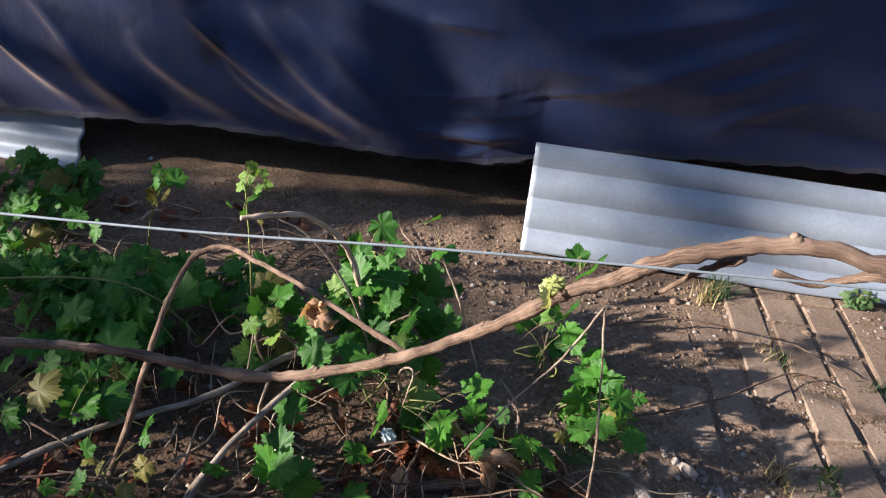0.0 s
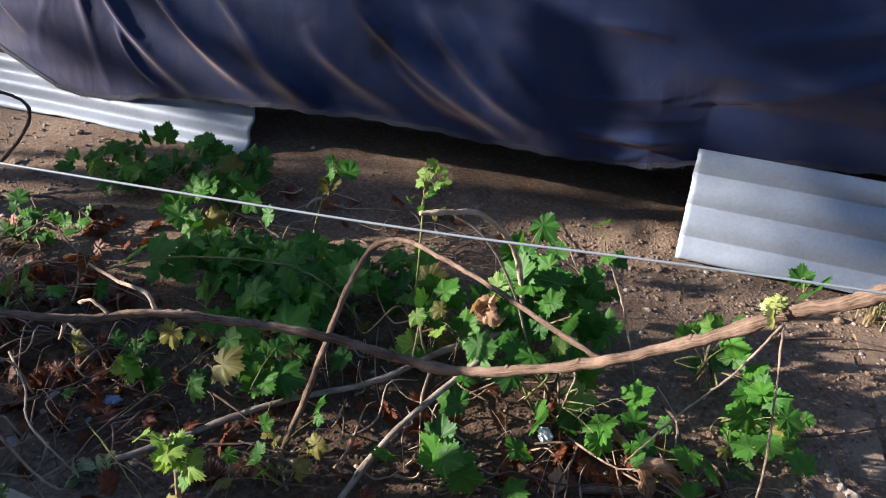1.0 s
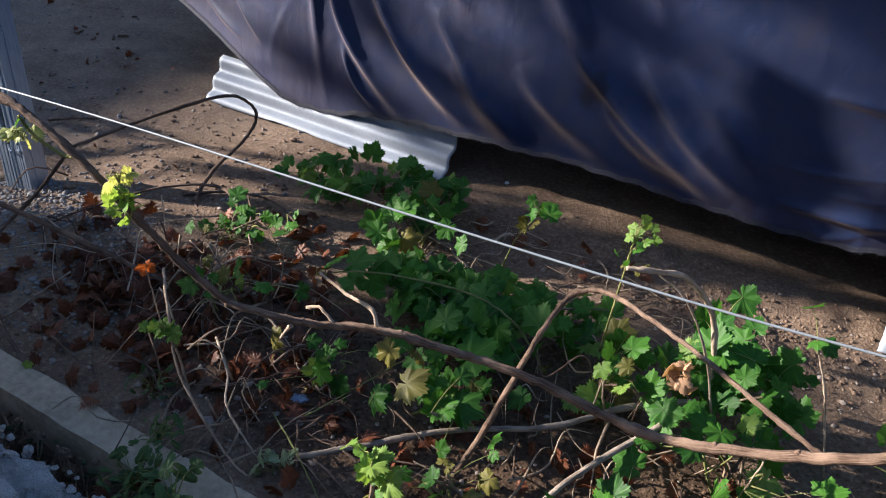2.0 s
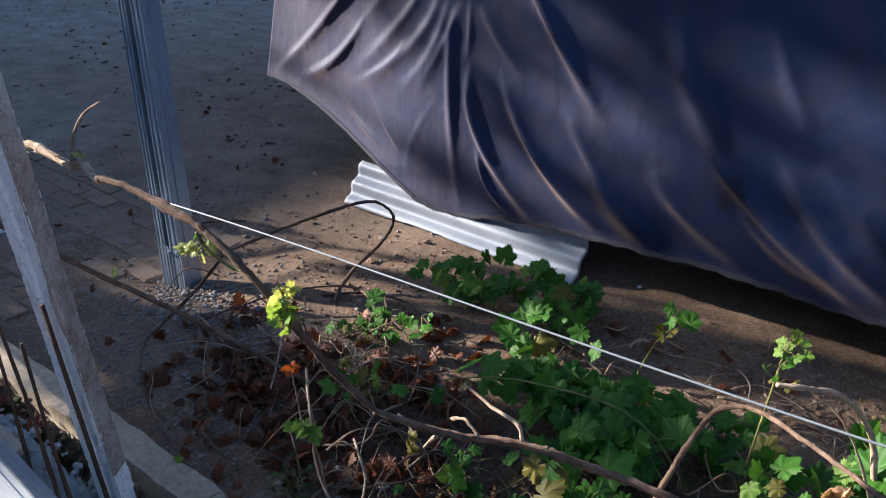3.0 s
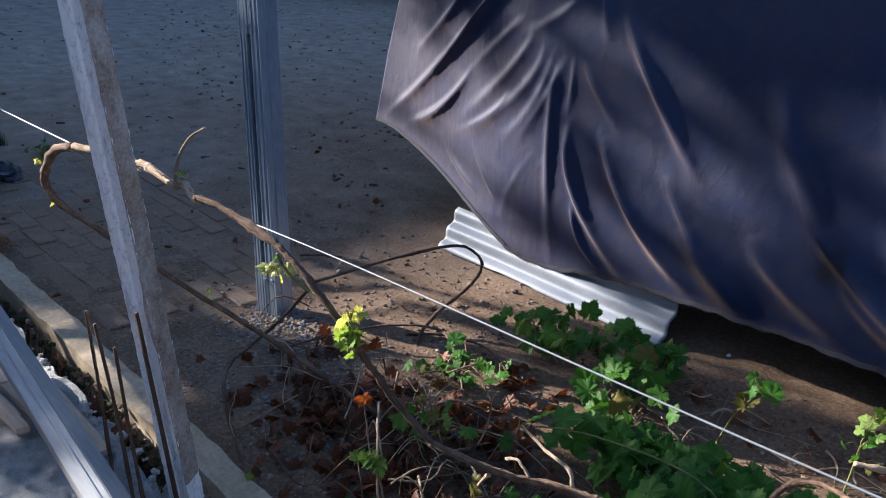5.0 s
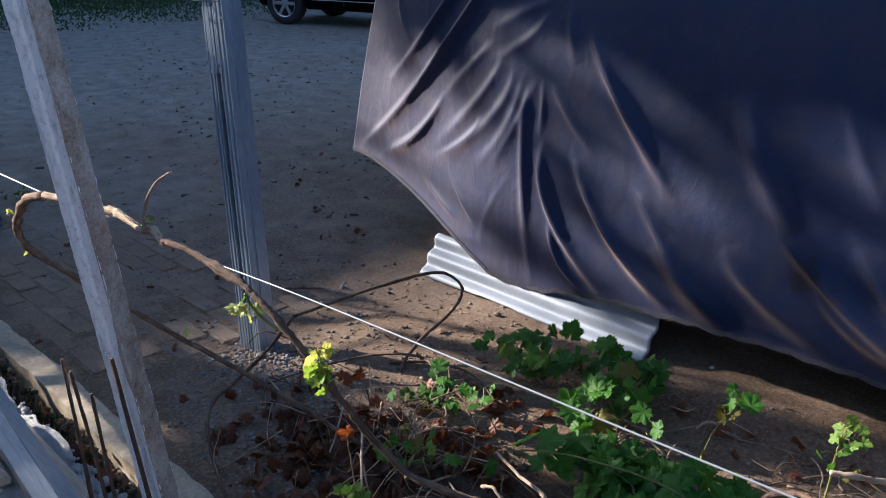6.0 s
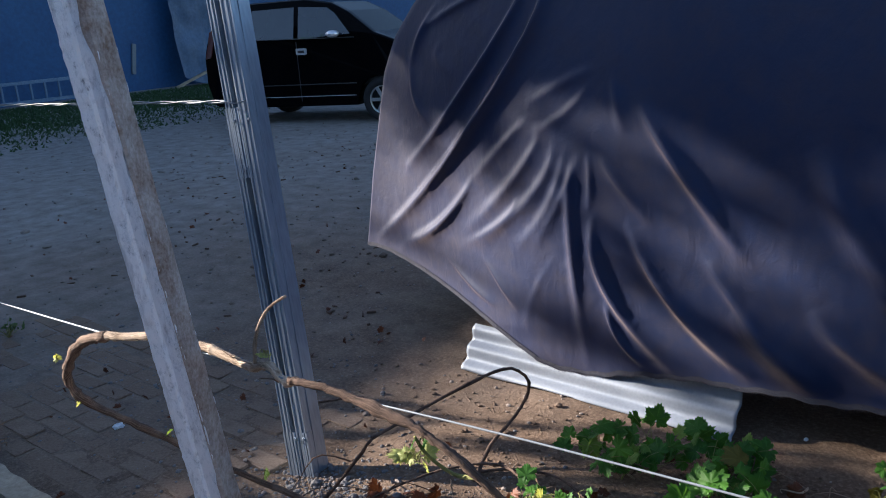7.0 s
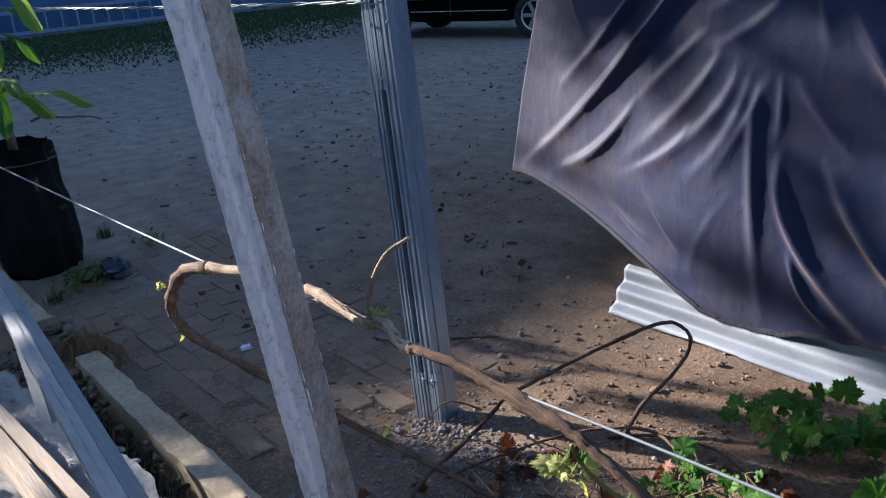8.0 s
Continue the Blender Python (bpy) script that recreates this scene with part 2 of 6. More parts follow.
M_CANE_PALE = bark_material("pale_cane_bark", (0.30, 0.22, 0.15), (0.55, 0.44, 0.33))
M_CANE_GREY = bark_material("grey_cane_bark", (0.17, 0.135, 0.105), (0.33, 0.275, 0.225))
M_SHOOT = bark_material("green_shoot", (0.16, 0.17, 0.05), (0.30, 0.29, 0.11))
M_DRY = bark_material("dry_twig", (0.20, 0.14, 0.095), (0.42, 0.33, 0.24))
M_WIRE = simple("plastic_coated_wire", (0.13, 0.155, 0.18), (0.20, 0.225, 0.25), 40.0, 0.45, 0.0, 0.0)
M_RUSTED = simple("rust_stained_concrete", (0.19, 0.12, 0.075), (0.52, 0.49, 0.47), 16.0, 0.92, 0.0, 0.8, 0.004)
M_MOSS = simple("moss", (0.018, 0.030, 0.010), (0.06, 0.075, 0.03), 40.0, 0.95, 0.0, 0.8, 0.004)
M_REBAR = simple("rusty_rebar", (0.05, 0.033, 0.025), (0.13, 0.08, 0.055), 30.0, 0.85, 0.3, 0.6, 0.002)
M_PEBBLE = simple("pebble", (0.14, 0.11, 0.09), (0.36, 0.31, 0.27), 20.0, 0.85, 0.0, 0.3, 0.002)
M_WOOD = simple("rough_plank", (0.33, 0.27, 0.21), (0.50, 0.43, 0.36), 7.0, 0.85, 0.0, 0.5, 0.003, (0.25, 4, 4))
M_BLUE = simple("blue_painted_wall", (0.015, 0.064, 0.18), (0.024, 0.09, 0.225), 1.2, 0.6, 0.0, 0.15, 0.004)
M_GRASS = leaf_material("grass_blade", (0.010, 0.028, 0.008), (0.026, 0.055, 0.015), 0.2)


# ---- helpers for building ----
def put_mesh(name, bm, material, smooth=False):
    me = bpy.data.meshes.new(name)
    if smooth:
        for f in bm.faces:
            f.smooth = True
    bm.to_mesh(me)
    bm.free()
    me.materials.append(material)
    return me


def place_of(ob):
    m = ob.matrix_basis.copy()
    return place_of(ob.parent) @ m if ob.parent else m


def part(name, bm, material, parent, label="", smooth=False, local=False):
    """One mesh object under a thing or a part; bm is in world metres unless local."""
    if parent is not None and not local:
        bm.transform(place_of(parent).inverted())
    ob = new(name, put_mesh(name, bm, material, smooth))
    if parent is not None:
        ob.parent = parent
    if label:
        tagged(ob, label)
    return ob


def thing(name, x, y, z, label, category, group="", kind="", rz=0.0):
    ob = new(name)
    ob.empty_display_size = 0.05
    ob.matrix_basis = pose(x, y, z, 0, 0, rz)
    return tagged(ob, label, category, group, kind)


def solo(name, bm, material, label, category, group="", kind="", smooth=False, origin=(0, 0, 0)):
    bm.transform(Matrix.Translation([-c for c in origin]))
    ob = new(name, put_mesh(name, bm, material, smooth))
    ob.location = origin
    return tagged(ob, label, category, group, kind)


def box(bm, x0, y0, z0, x1, y1, z1, m=None, bevel=0.0):
    k = bmesh.new()
    bmesh.ops.create_cube(k, size=1.0)
    k.transform(Matrix.Translation(((x0 + x1) / 2, (y0 + y1) / 2, (z0 + z1) / 2)) @ Matrix.Diagonal((x1 - x0, y1 - y0, z1 - z0, 1)))
    if bevel:
        bmesh.ops.bevel(k, geom=k.edges[:], offset=bevel, segments=2, affect="EDGES", profile=0.5)
    if m is not None:
        k.transform(m)
    add_to(bm, k)
    return bm


def add_to(bm, k):
    me = bpy.data.meshes.new("tmp")
    k.to_mesh(me)
    k.free()
    bm.from_mesh(me)
    bpy.data.meshes.remove(me)


def spline(pts, n):
    """n points along a smooth curve through pts."""
    P = np.array(pts, float)
    k = len(P)
    out = []
    for s in np.linspace(0, k - 1, n):
        i = min(int(s), k - 2)
        t = s - i
        a, b, c, d = P[max(i - 1, 0)], P[i], P[i + 1], P[min(i + 2, k - 1)]
        out.append(0.5 * (2 * b + (c - a) * t + (2 * a - 5 * b + 4 * c - d) * t * t + (3 * b - a - 3 * c + d) * t ** 3))
    return np.array(out)


def tube(bm, pts, r0, r1, n=24, sides=7, knobs=0.0, wob=0.0, seed=0):
    """A tapered tube through pts with knuckles and slight bends."""
    rnd = random.Random(seed * 77 + 5)
    P = spline(pts, n)
    rings = []
    ref = Vector((0.31, 0.17, 0.93)).normalized()
    node = [rnd.uniform(0, 1) for _ in range(int(3 + n / 7))]
    for i, p in enumerate(P):
        t = i / (n - 1)
        d = Vector(P[min(i + 1, n - 1)] - P[max(i - 1, 0)]).normalized()
        a = d.cross(ref)
        if a.length < 0.1:
            a = d.cross(Vector((1, 0, 0)))
        a.normalize()
        b = d.cross(a)
        r = r0 + (r1 - r0) * t
        if knobs:
            r *= 1 + knobs * sum(math.exp(-((t - q) * n / 1.3) ** 2) for q in node) + knobs * 0.25 * rnd.uniform(-1, 1)
        c = Vector(p) + wob * Vector((rnd.uniform(-1, 1), rnd.uniform(-1, 1), rnd.uniform(-1, 1)))
        rings.append([bm.verts.new(c + (a * math.cos(q) + b * math.sin(q)) * r * (1 + knobs * 0.35 * rnd.uniform(-1, 1))) for q in [2 * math.pi * s / sides for s in range(sides)]])
    uv = bm.loops.layers.uv.get("UVMap") or bm.loops.layers.uv.new("UVMap")
    far = [0.0]
    for a, b in zip(P, P[1:]):
        far.append(far[-1] + float(np.linalg.norm(b - a)))
    for i, (u, v) in enumerate(zip(rings, rings[1:])):
        for s in range(sides):
            f = bm.faces.new((u[s], u[(s + 1) % sides], v[(s + 1) % sides], v[s]))
            for lp, (c, d) in zip(f.loops, ((s, i), (s + 1, i), (s + 1, i + 1), (s, i + 1))):
                lp[uv].uv = (c / sides + seed * 0.37, far[d] * 1.0 + seed)
    bm.faces.new(rings[0][::-1])
    bm.faces.new(rings[-1])
    return bm


# ---- ground ----
def ground_height(x, y):
    """Soil bed heaped a little over the old paving, lower where bricks lie bare."""
    trodden = 1.0 - 0.75 * max(0.0, min(1.0, (-x - 2.9) / 0.8))
    z = 0.016 * noise.noise((x * 1.3, y * 1.3, 3.1)) + trodden * (0.008 * noise.noise((x * 6, y * 6, 1.7)) + 0.004 * noise.noise((x * 21, y * 21, 5.2)))
    bed = max(0.0, 1 - abs((y - 1.15) / 0.85) ** 4) * max(0.0, 1 - abs((x + 1.0) / 1.55) ** 6)
    z += 0.030 * bed
    bare = max(0.0, 1 - ((x - 0.95) / 0.95) ** 4) * max(0.0, 1 - ((y - 1.72) / 0.75) ** 4) if abs(x - 0.95) < 0.95 and abs(y - 1.72) < 0.75 else 0.0
    left = max(0.0, 1 - ((x + 3.6) / 1.3) ** 4) * max(0.0, 1 - ((y - 1.25) / 0.55) ** 4) if abs(x + 3.6) < 1.3 and abs(y - 1.25) < 0.55 else 0.0
    if -0.9 < x < 0.15 and 2.1 < y < 2.7:
        z += 0.022 * math.exp(-((y - 2.40) / 0.13) ** 2) * max(0.0, 1 - ((x + 0.37) / 0.53) ** 4) * (0.7 + 0.9 * noise.noise((x * 13, y * 13, 4.0)))
    z -= 0.016 * bare + 0.016 * left
    return z


def build_ground():
    def axis(lo, mid0, mid1, hi, step, far):
        a = list(np.arange(mid0, mid1 + 1e-6, step))
        left = [mid0 - far * (1.35 ** k - 1) for k in range(1, 40)]
        right = [mid1 + far * (1.35 ** k - 1) for k in range(1, 40)]
        return [v for v in left[::-1] if v > lo] + a + [v for v in right if v < hi]
    xs = axis(-900, -5.2, 2.0, 900, 0.025, 0.12)
    ys = axis(-900, 0.74, 3.2, 900, 0.025, 0.12)
    vs = []
    for y in ys:
        for x in xs:
            near = -9 < x < 5 and y < 9
            z = ground_height(x, y) if near else 0.0
            if y < 0.74:
                z = -0.16 if y < 0.70 else z
            vs.append((x, y, z))
    w = len(xs)
    fs = [(j * w + i, j * w + i + 1, (j + 1) * w + i + 1, (j + 1) * w + i) for j in range(len(ys) - 1) for i in range(w - 1)]
    me = bpy.data.meshes.new("ground")
    me.from_pydata(vs, [], fs)
    me.polygons.foreach_set("use_smooth", [True] * len(fs))
    me.materials.append(M_SOIL)
    tagged(new("ground", me), "brown trampled soil yard turning paler away from the bed", "ground", "", "structure")


build_ground()


# ---- covered car: cloth with folds ----
HEM = ((1.8, 0.36), (1.1, 0.35), (0.64, 0.32), (0.3, 0.30), (0.05, 0.235), (-0.28, 0.195), (-0.6, 0.20), (-0.95, 0.21), (-1.35, 0.20), (-1.74, 0.175), (-2.05, 0.10), (-2.22, 0.085), (-2.36, 0.14), (-2.55, 0.215), (-2.88, 0.32), (-3.2, 0.405), (-3.5, 0.41))
# fold: top x,z; middle x,z; bottom x,z; height; width (steep towards the sun, long on the other side)
FOLDS_FRONT = (
    (-2, 0.71, -1.94, 0.45, -1.66, 0.17, 0.026, 0.027),
    (-2.08, 0.91, -2.09, 0.62, -2.04, 0.14, 0.016, 0.024),
    (-1.96, 0.4, -1.91, 0.28, -1.81, 0.19, 0.018, 0.013),
    (-1.86, 0.69, -1.69, 0.45, -1.41, 0.23, 0.030, 0.030),
    (-1.83, 1.12, -1.66, 0.89, -1.45, 0.63, 0.032, 0.030),
    (-1.93, 1.2, -1.91, 1.12, -1.88, 1.02, 0.01, 0.02),
    (-1.97, 0.94, -1.9, 0.85, -1.78, 0.72, 0.012, 0.022),
    (-1.59, 0.62, -1.41, 0.42, -1.23, 0.27, 0.026, 0.032),
    (-1.28, 1, -1.16, 0.77, -0.97, 0.51, 0.026, 0.05),
    (-2.22, 1.57, -2.45, 1.12, -3.24, 0.45, 0.034, 0.022),
    (-2.3, 1.54, -2.54, 1.2, -3, 0.81, 0.03, 0.02),
    (-2.58, 0.8, -2.79, 0.59, -3.05, 0.45, 0.022, 0.024),
)
FOLDS_CORNER = (
    (-2.27, 1.06, -2.42, 0.93, -2.58, 0.79, 0.0105, 0.022),
    (-2.22, 1, -2.35, 0.82, -2.63, 0.58, 0.0135, 0.026),
    (-2.16, 0.97, -2.26, 0.77, -2.58, 0.52, 0.011, 0.026),
    (-2.11, 0.95, -2.19, 0.73, -2.35, 0.56, 0.010, 0.024),
    (-2.05, 0.94, -2.14, 0.75, -2.27, 0.56, 0.008, 0.022),
    (-2.33, 0.76, -2.42, 0.65, -2.66, 0.51, 0.0105, 0.018),
    (-2.01, 1.23, -2.13, 1.18, -2.28, 1.1, 0.0075, 0.022),
    (-2.01, 1.19, -2.11, 1.08, -2.26, 1, 0.0075, 0.02),
    (-2.16, 0.56, -2.28, 0.36, -2.31, 0.21, 0.004, 0.02),
    (-2.54, 0.48, -2.44, 0.38, -2.35, 0.3, 0.0075, 0.014),
    (-2.77, 0.43, -2.62, 0.34, -2.48, 0.29, 0.0075, 0.014),
    (-2.02, 0.94, -2.01, 0.84, -2.02, 0.73, 0.009, 0.014),
)
FOLDS_SMALL = (
    (-2.74, 1.33, -2.77, 1.27, -2.66, 1.22, 0.005, 0.024),
    (-2.95, 1.24, -2.92, 1.1, -2.82, 1.01, 0.01, 0.022),
    (-2.8, 1.47, -2.89, 1.36, -2.95, 1.24, 0.016, 0.022),
    (-2.51, 1.5, -2.65, 1.47, -2.87, 1.39, 0.014, 0.016),
    (-1.25, 1.01, -1.15, 0.81, -1.02, 0.61, 0.012, 0.034),
    (-0.97, 1.04, -0.88, 0.86, -0.79, 0.72, 0.012, 0.034),
    (-0.96, 0.45, -0.83, 0.35, -0.67, 0.27, 0.022, 0.03),
    (-1.5, 0.46, -1.36, 0.33, -1.19, 0.22, 0.03, 0.05),
    (-1.25, 0.51, -1.11, 0.38, -0.84, 0.24, 0.026, 0.044),
    (-1.06, 0.58, -0.82, 0.41, -0.49, 0.22, 0.04, 0.04),
    (-0.86, 0.62, -0.67, 0.43, -0.4, 0.26, 0.036, 0.044),
    (-0.76, 0.65, -0.61, 0.52, -0.41, 0.38, 0.018, 0.04),
)
FOLDS_RIGHT = (
    (-0.36, 0.29, -0.16, 0.3, 0.01, 0.31, 0.022, 0.022),
    (0.76, 0.76, 0.54, 0.65, 0.15, 0.47, 0.022, 0.036),
    (0.79, 0.67, 0.64, 0.59, 0.47, 0.51, 0.014, 0.026),
    (0.83, 0.56, 0.67, 0.49, 0.54, 0.39, 0.018, 0.03),
    (0.73, 0.84, 0.44, 0.74, 0.01, 0.62, 0.014, 0.034),
    (-0.24, 0.36, -0.12, 0.37, 0.03, 0.39, 0.006, 0.01),
    (-0.41, 0.41, -0.23, 0.42, -0.02, 0.47, 0.006, 0.01),
    (-0.06, 0.43, 0.1, 0.47, 0.31, 0.52, 0.006, 0.009),
    (-0.27, 0.28, -0.21, 0.22, -0.1, 0.27, 0.01, 0.012),
    (-0.33, 0.65, -0.21, 0.65, -0.09, 0.64, 0.012, 0.02),
)


def fold_shift(x, z):
    out = np.zeros_like(x)
    for x0, z0, xm, zm, x1, z1, amp, wid in FOLDS_FRONT + FOLDS_CORNER + FOLDS_SMALL + FOLDS_RIGHT:
        ts = np.linspace(0, 1, 12)
        cx, cz = 2 * xm - (x0 + x1) / 2, 2 * zm - (z0 + z1) / 2
        px = (1 - ts) ** 2 * x0 + 2 * ts * (1 - ts) * cx + ts ** 2 * x1
        pz = (1 - ts) ** 2 * z0 + 2 * ts * (1 - ts) * cz + ts ** 2 * z1
        m = (x > px.min() - 0.4) & (x < px.max() + 0.4) & (z > pz.min() - 0.4) & (z < pz.max() + 0.4)
        X, Z = x[m], z[m]
        d = np.full(X.shape, 9.0)
        tt = np.zeros_like(X)
        side = np.zeros_like(X)
        for k in range(len(ts) - 1):
            ex, ez = px[k + 1] - px[k], pz[k + 1] - pz[k]
            q = np.clip(((X - px[k]) * ex + (Z - pz[k]) * ez) / (ex * ex + ez * ez), 0, 1)
            dx, dz = X - px[k] - q * ex, Z - pz[k] - q * ez
            dd = np.hypot(dx, dz)
            near = dd < d
            d = np.where(near, dd, d)
            tt = np.where(near, (k + q) / (len(ts) - 1), tt)
            side = np.where(near, np.sign(ex * dz - ez * dx), side)
        w = 0.97 * wid * (0.75 + 0.5 * tt)
        taper = np.sin(np.pi * np.clip(0.03 + 0.94 * tt, 0, 1)) ** 0.9
        steep = 1.05 * np.exp(-(d / (0.95 * w)) ** 2) - 0.05
        lee = np.exp(-np.sqrt((d / w) ** 2 + 0.06) * 0.95 + 0.233)
        lee = lee * np.exp(-(d / (3.4 * w)) ** 2)
        steep = np.maximum(steep, 0.0)
        out[m] += 1.25 * amp * taper * np.where(side < 0, steep, lee)
    return out


def wrinkle(x, z):
    """Small sharp creases between the folds."""
    a = np.sin(19 * x + 11 * z + 2.0 * np.sin(5 * x - 7 * z))
    b = np.sin(31 * x - 17 * z + 2.4 * np.sin(9 * z + 4 * x) + 1)
    return 0.0008 * (1 - np.abs(a)) ** 2 + 0.0005 * (1 - np.abs(b)) ** 2


def build_cover():
    hx = np.array([h[0] for h in HEM])[::-1]
    hz = np.array([h[1] for h in HEM])[::-1]
    even = np.linspace(-3.7, 2.0, 600)
    soft = np.interp(even, hx, hz)
    for _ in range(3):
        soft = np.convolve(np.pad(soft, 6, mode="edge"), np.ones(13) / 13, "valid")
    hx, hz = even, soft
    nf, nw, nr, top = 620, 60, 170, 1.62
    vs = np.zeros((nr + 26, nf + nw, 3))
    zl = np.array([0.0, 0.42, 0.75, 1.06, 1.21, 1.36, 1.49, 1.62])
    xl = np.array([-3.30, -3.33, -3.26, -3.17, -3.12, -3.04, -2.92, -2.76])
    f = np.linspace(0, 1, nf)
    for r in range(nr):
        v = r / (nr - 1)
        x = 1.8 + (-3.33 - 1.8) * f
        h = np.interp(x, hx, hz)
        h = h + (0.003 * np.sin(x * 61) + 0.003 * np.sin(x * 23 + 1)) * np.where(x < -2.3, 0.2, 1.0)
        z = h + (top - h) * v
        edge = np.interp(z, zl, xl)
        x = 1.8 + (edge - 1.8) * f
        k = np.clip((-2.2 - x) / 1.13, 0, 1)
        y = 2.388 + 0.17 * k * k * (3 - 2 * k) + 0.015 * np.clip((0.35 - z) / 0.3, -0.2, 1) / (1 + np.exp(-(x + 2.1) / 0.06))
        y = y + 0.10 * np.clip((z - 0.95) / 0.67, 0, 1) ** 2.0
        und = 0.010 * np.sin(3.1 * x + 2.2 * z) + 0.004 * np.sin(7.3 * x - 4.1 * z + 1)
        fade = np.clip((f * -1 + 1.0) / 0.03, 0, 1)
        lean = 0.03 * np.clip((x + 1.3) / 1.2, 0, 1) + 0.04 * np.clip((x + 0.1) / 0.15, 0, 1) * np.clip((0.55 - z) / 0.1, 0, 1)
        y = y + lean - (fold_shift(x, z) + wrinkle(x, z) + und) * (0.25 + 0.75 * fade)
        vs[r, :nf, 0], vs[r, :nf, 1], vs[r, :nf, 2] = x, y, z
        # round the end of the car and run back along it
        x9, y9, z9 = x[-1], y[-1], z[-1]
        zh = np.interp(np.linspace(0, 1, nw), [0, 0.2, 1], [h[-1], 0.37, 0.28])
        for c in range(nw):
            t = (c + 1) / nw
            a = min(1.0, t * 6) * math.pi / 2
            vs[r, nf + c] = (x9 - 0.035 * math.sin(2 * a) + 0.04 * (1 - math.cos(a)), y9 + 0.05 * math.sin(a) + 1.6 * max(0, t - 1 / 6), zh[c] + (top - zh[c]) * v + 0)
            vs[r, nf + c, 0] += 0.02 * math.sin(9 * t + 5 * v)
    for r in range(26):
        t = (r + 1) / 26
        vs[nr + r] = vs[nr - 1]
        vs[nr + r, :, 1] += (4.3 - vs[nr - 1, :, 1]) * t
        vs[nr + r, :, 2] += 0.06 * math.sin(math.pi * t)
    back = np.repeat(vs[-1:], 8, axis=0)
    for r in range(8):
        back[r, :, 2] += (0.05 - vs[-1, :, 2]) * (r + 1) / 8
        back[r, :, 1] += 0.02 * r / 8
    vs = np.concatenate([vs, back])
    closed = np.repeat(vs[:, :1], 6, axis=1)
    for c in range(6):
        t = (6 - c) / 6
        closed[:, c, 0] += 0.15 * t
        closed[:, c, 1] += (3.3 - closed[:, c, 1]) * t
        closed[:nr, c, 2] = closed[:nr, c, 2] - (closed[0, c, 2] - 0.05) * (1 - np.linspace(0, 1, nr)) * t
    hem_row = vs[0].copy()
    vs = np.concatenate([closed, vs], axis=1)
    R, C = vs.shape[:2]
    fs = [(r * C + c, (r + 1) * C + c, (r + 1) * C + c + 1, r * C + c + 1) for r in range(R - 1) for c in range(C - 1)]
    me = bpy.data.meshes.new("cover")
    me.from_pydata(vs.reshape(-1, 3).tolist(), [], fs)
    me.polygons.foreach_set("use_smooth", [True] * len(fs))
    me.materials.append(M_CLOTH)
    t = thing("car_cover", -0.8, 3.3, 0.0, "dark blue fabric car cover hanging in deep folds", "car cover")
    ob = new("cloth", me)
    ob.parent = t
    ob.matrix_basis = place_of(t).inverted()
    # frayed hem
    rnd = random.Random(8)
    hv, hf = [], []
    for c in range(0, nf - 1):
        p, q = hem_row[c], hem_row[c + 1]
        o = len(hv)
        hv += [(p[0], p[1] - 0.006, p[2] - 0.004), (p[0], p[1] - 0.005, p[2] + 0.014), (q[0], q[1] - 0.005, q[2] + 0.014), (q[0], q[1] - 0.006, q[2] - 0.004)]
        hf.append((o, o + 1, o + 2, o + 3))
        dense = 5 if -2.3 < p[0] < 0.05 else 2
        for _ in range(dense):
            o = len(hv)
            x, z, L = p[0] + rnd.uniform(0, 0.012), p[2] + rnd.uniform(-0.004, 0.012), rnd.uniform(0.003, 0.009)
            hv += [(x, p[1] - 0.007, z), (x + 0.002, p[1] - 0.007, z), (x + rnd.gauss(0, 0.005), p[1] - 0.011, z - L)]
            hf.append((o, o + 1, o + 2))
    hem = bpy.data.meshes.new("hem")
    hem.from_pydata(hv, [], hf)
    hem.materials.append(M_HEM)
    h = new("hem", hem)
    h.parent = t
    h.matrix_basis = place_of(t).inverted()
    tagged(h, "frayed fuzzy hem of the cover")
    mod = ob.modifiers.new("thickness", "SOLIDIFY")
    mod.thickness = 0.003
    return t


cover = build_cover()


# ---- corrugated sheets ----
def sheet(name, x0, x1, bottom, top_y, rise, label, seed, pitch=0.076, depth=0.012, cusp=False):
    """Corrugations run along x; the sheet leans back against the cover."""
    rnd = random.Random(seed)
    me_v, me_f = [], []
    nu, nv = 90, 70
    L = math.hypot(top_y - bottom, rise)
    dy, dz = (top_y - bottom) / L, rise / L
    for i in range(nu):
        x = x0 + (x1 - x0) * i / (nu - 1)
        for j in range(nv):
            s = L * j / (nv - 1)
            a = depth * (2 * abs(math.sin(math.pi * s / pitch + 0.9)) ** 0.75 - 1 if cusp else math.sin(2 * math.pi * s / pitch + 0.9))
            sag = 0.006 * math.sin(2.1 * x + seed) 
            edge = 0.002 * noise.noise((s * 60, seed, 0)) if i in (0, nu - 1) else 0
            me_v.append((x + edge, bottom + dy * s - dz * a + sag, dz * s + dy * a + 0.004 + (0.012 if j == 0 else 0) * noise.noise((x * 3, seed, 1))))
    for i in range(nu - 1):
        for j in range(nv - 1):
            me_f.append((i * nv + j, i * nv + j + 1, (i + 1) * nv + j + 1, (i + 1) * nv + j))
    me = bpy.data.meshes.new(name)
    me.from_pydata(me_v, [], me_f)
    me.polygons.foreach_set("use_smooth", [True] * len(me_f))
    me.materials.append(M_SHEET)
    ob = new(name, me)
    ob.modifiers.new("thickness", "SOLIDIFY").thickness = 0.0025
    return tagged(ob, label, "roofing sheet", "corrugated sheets")


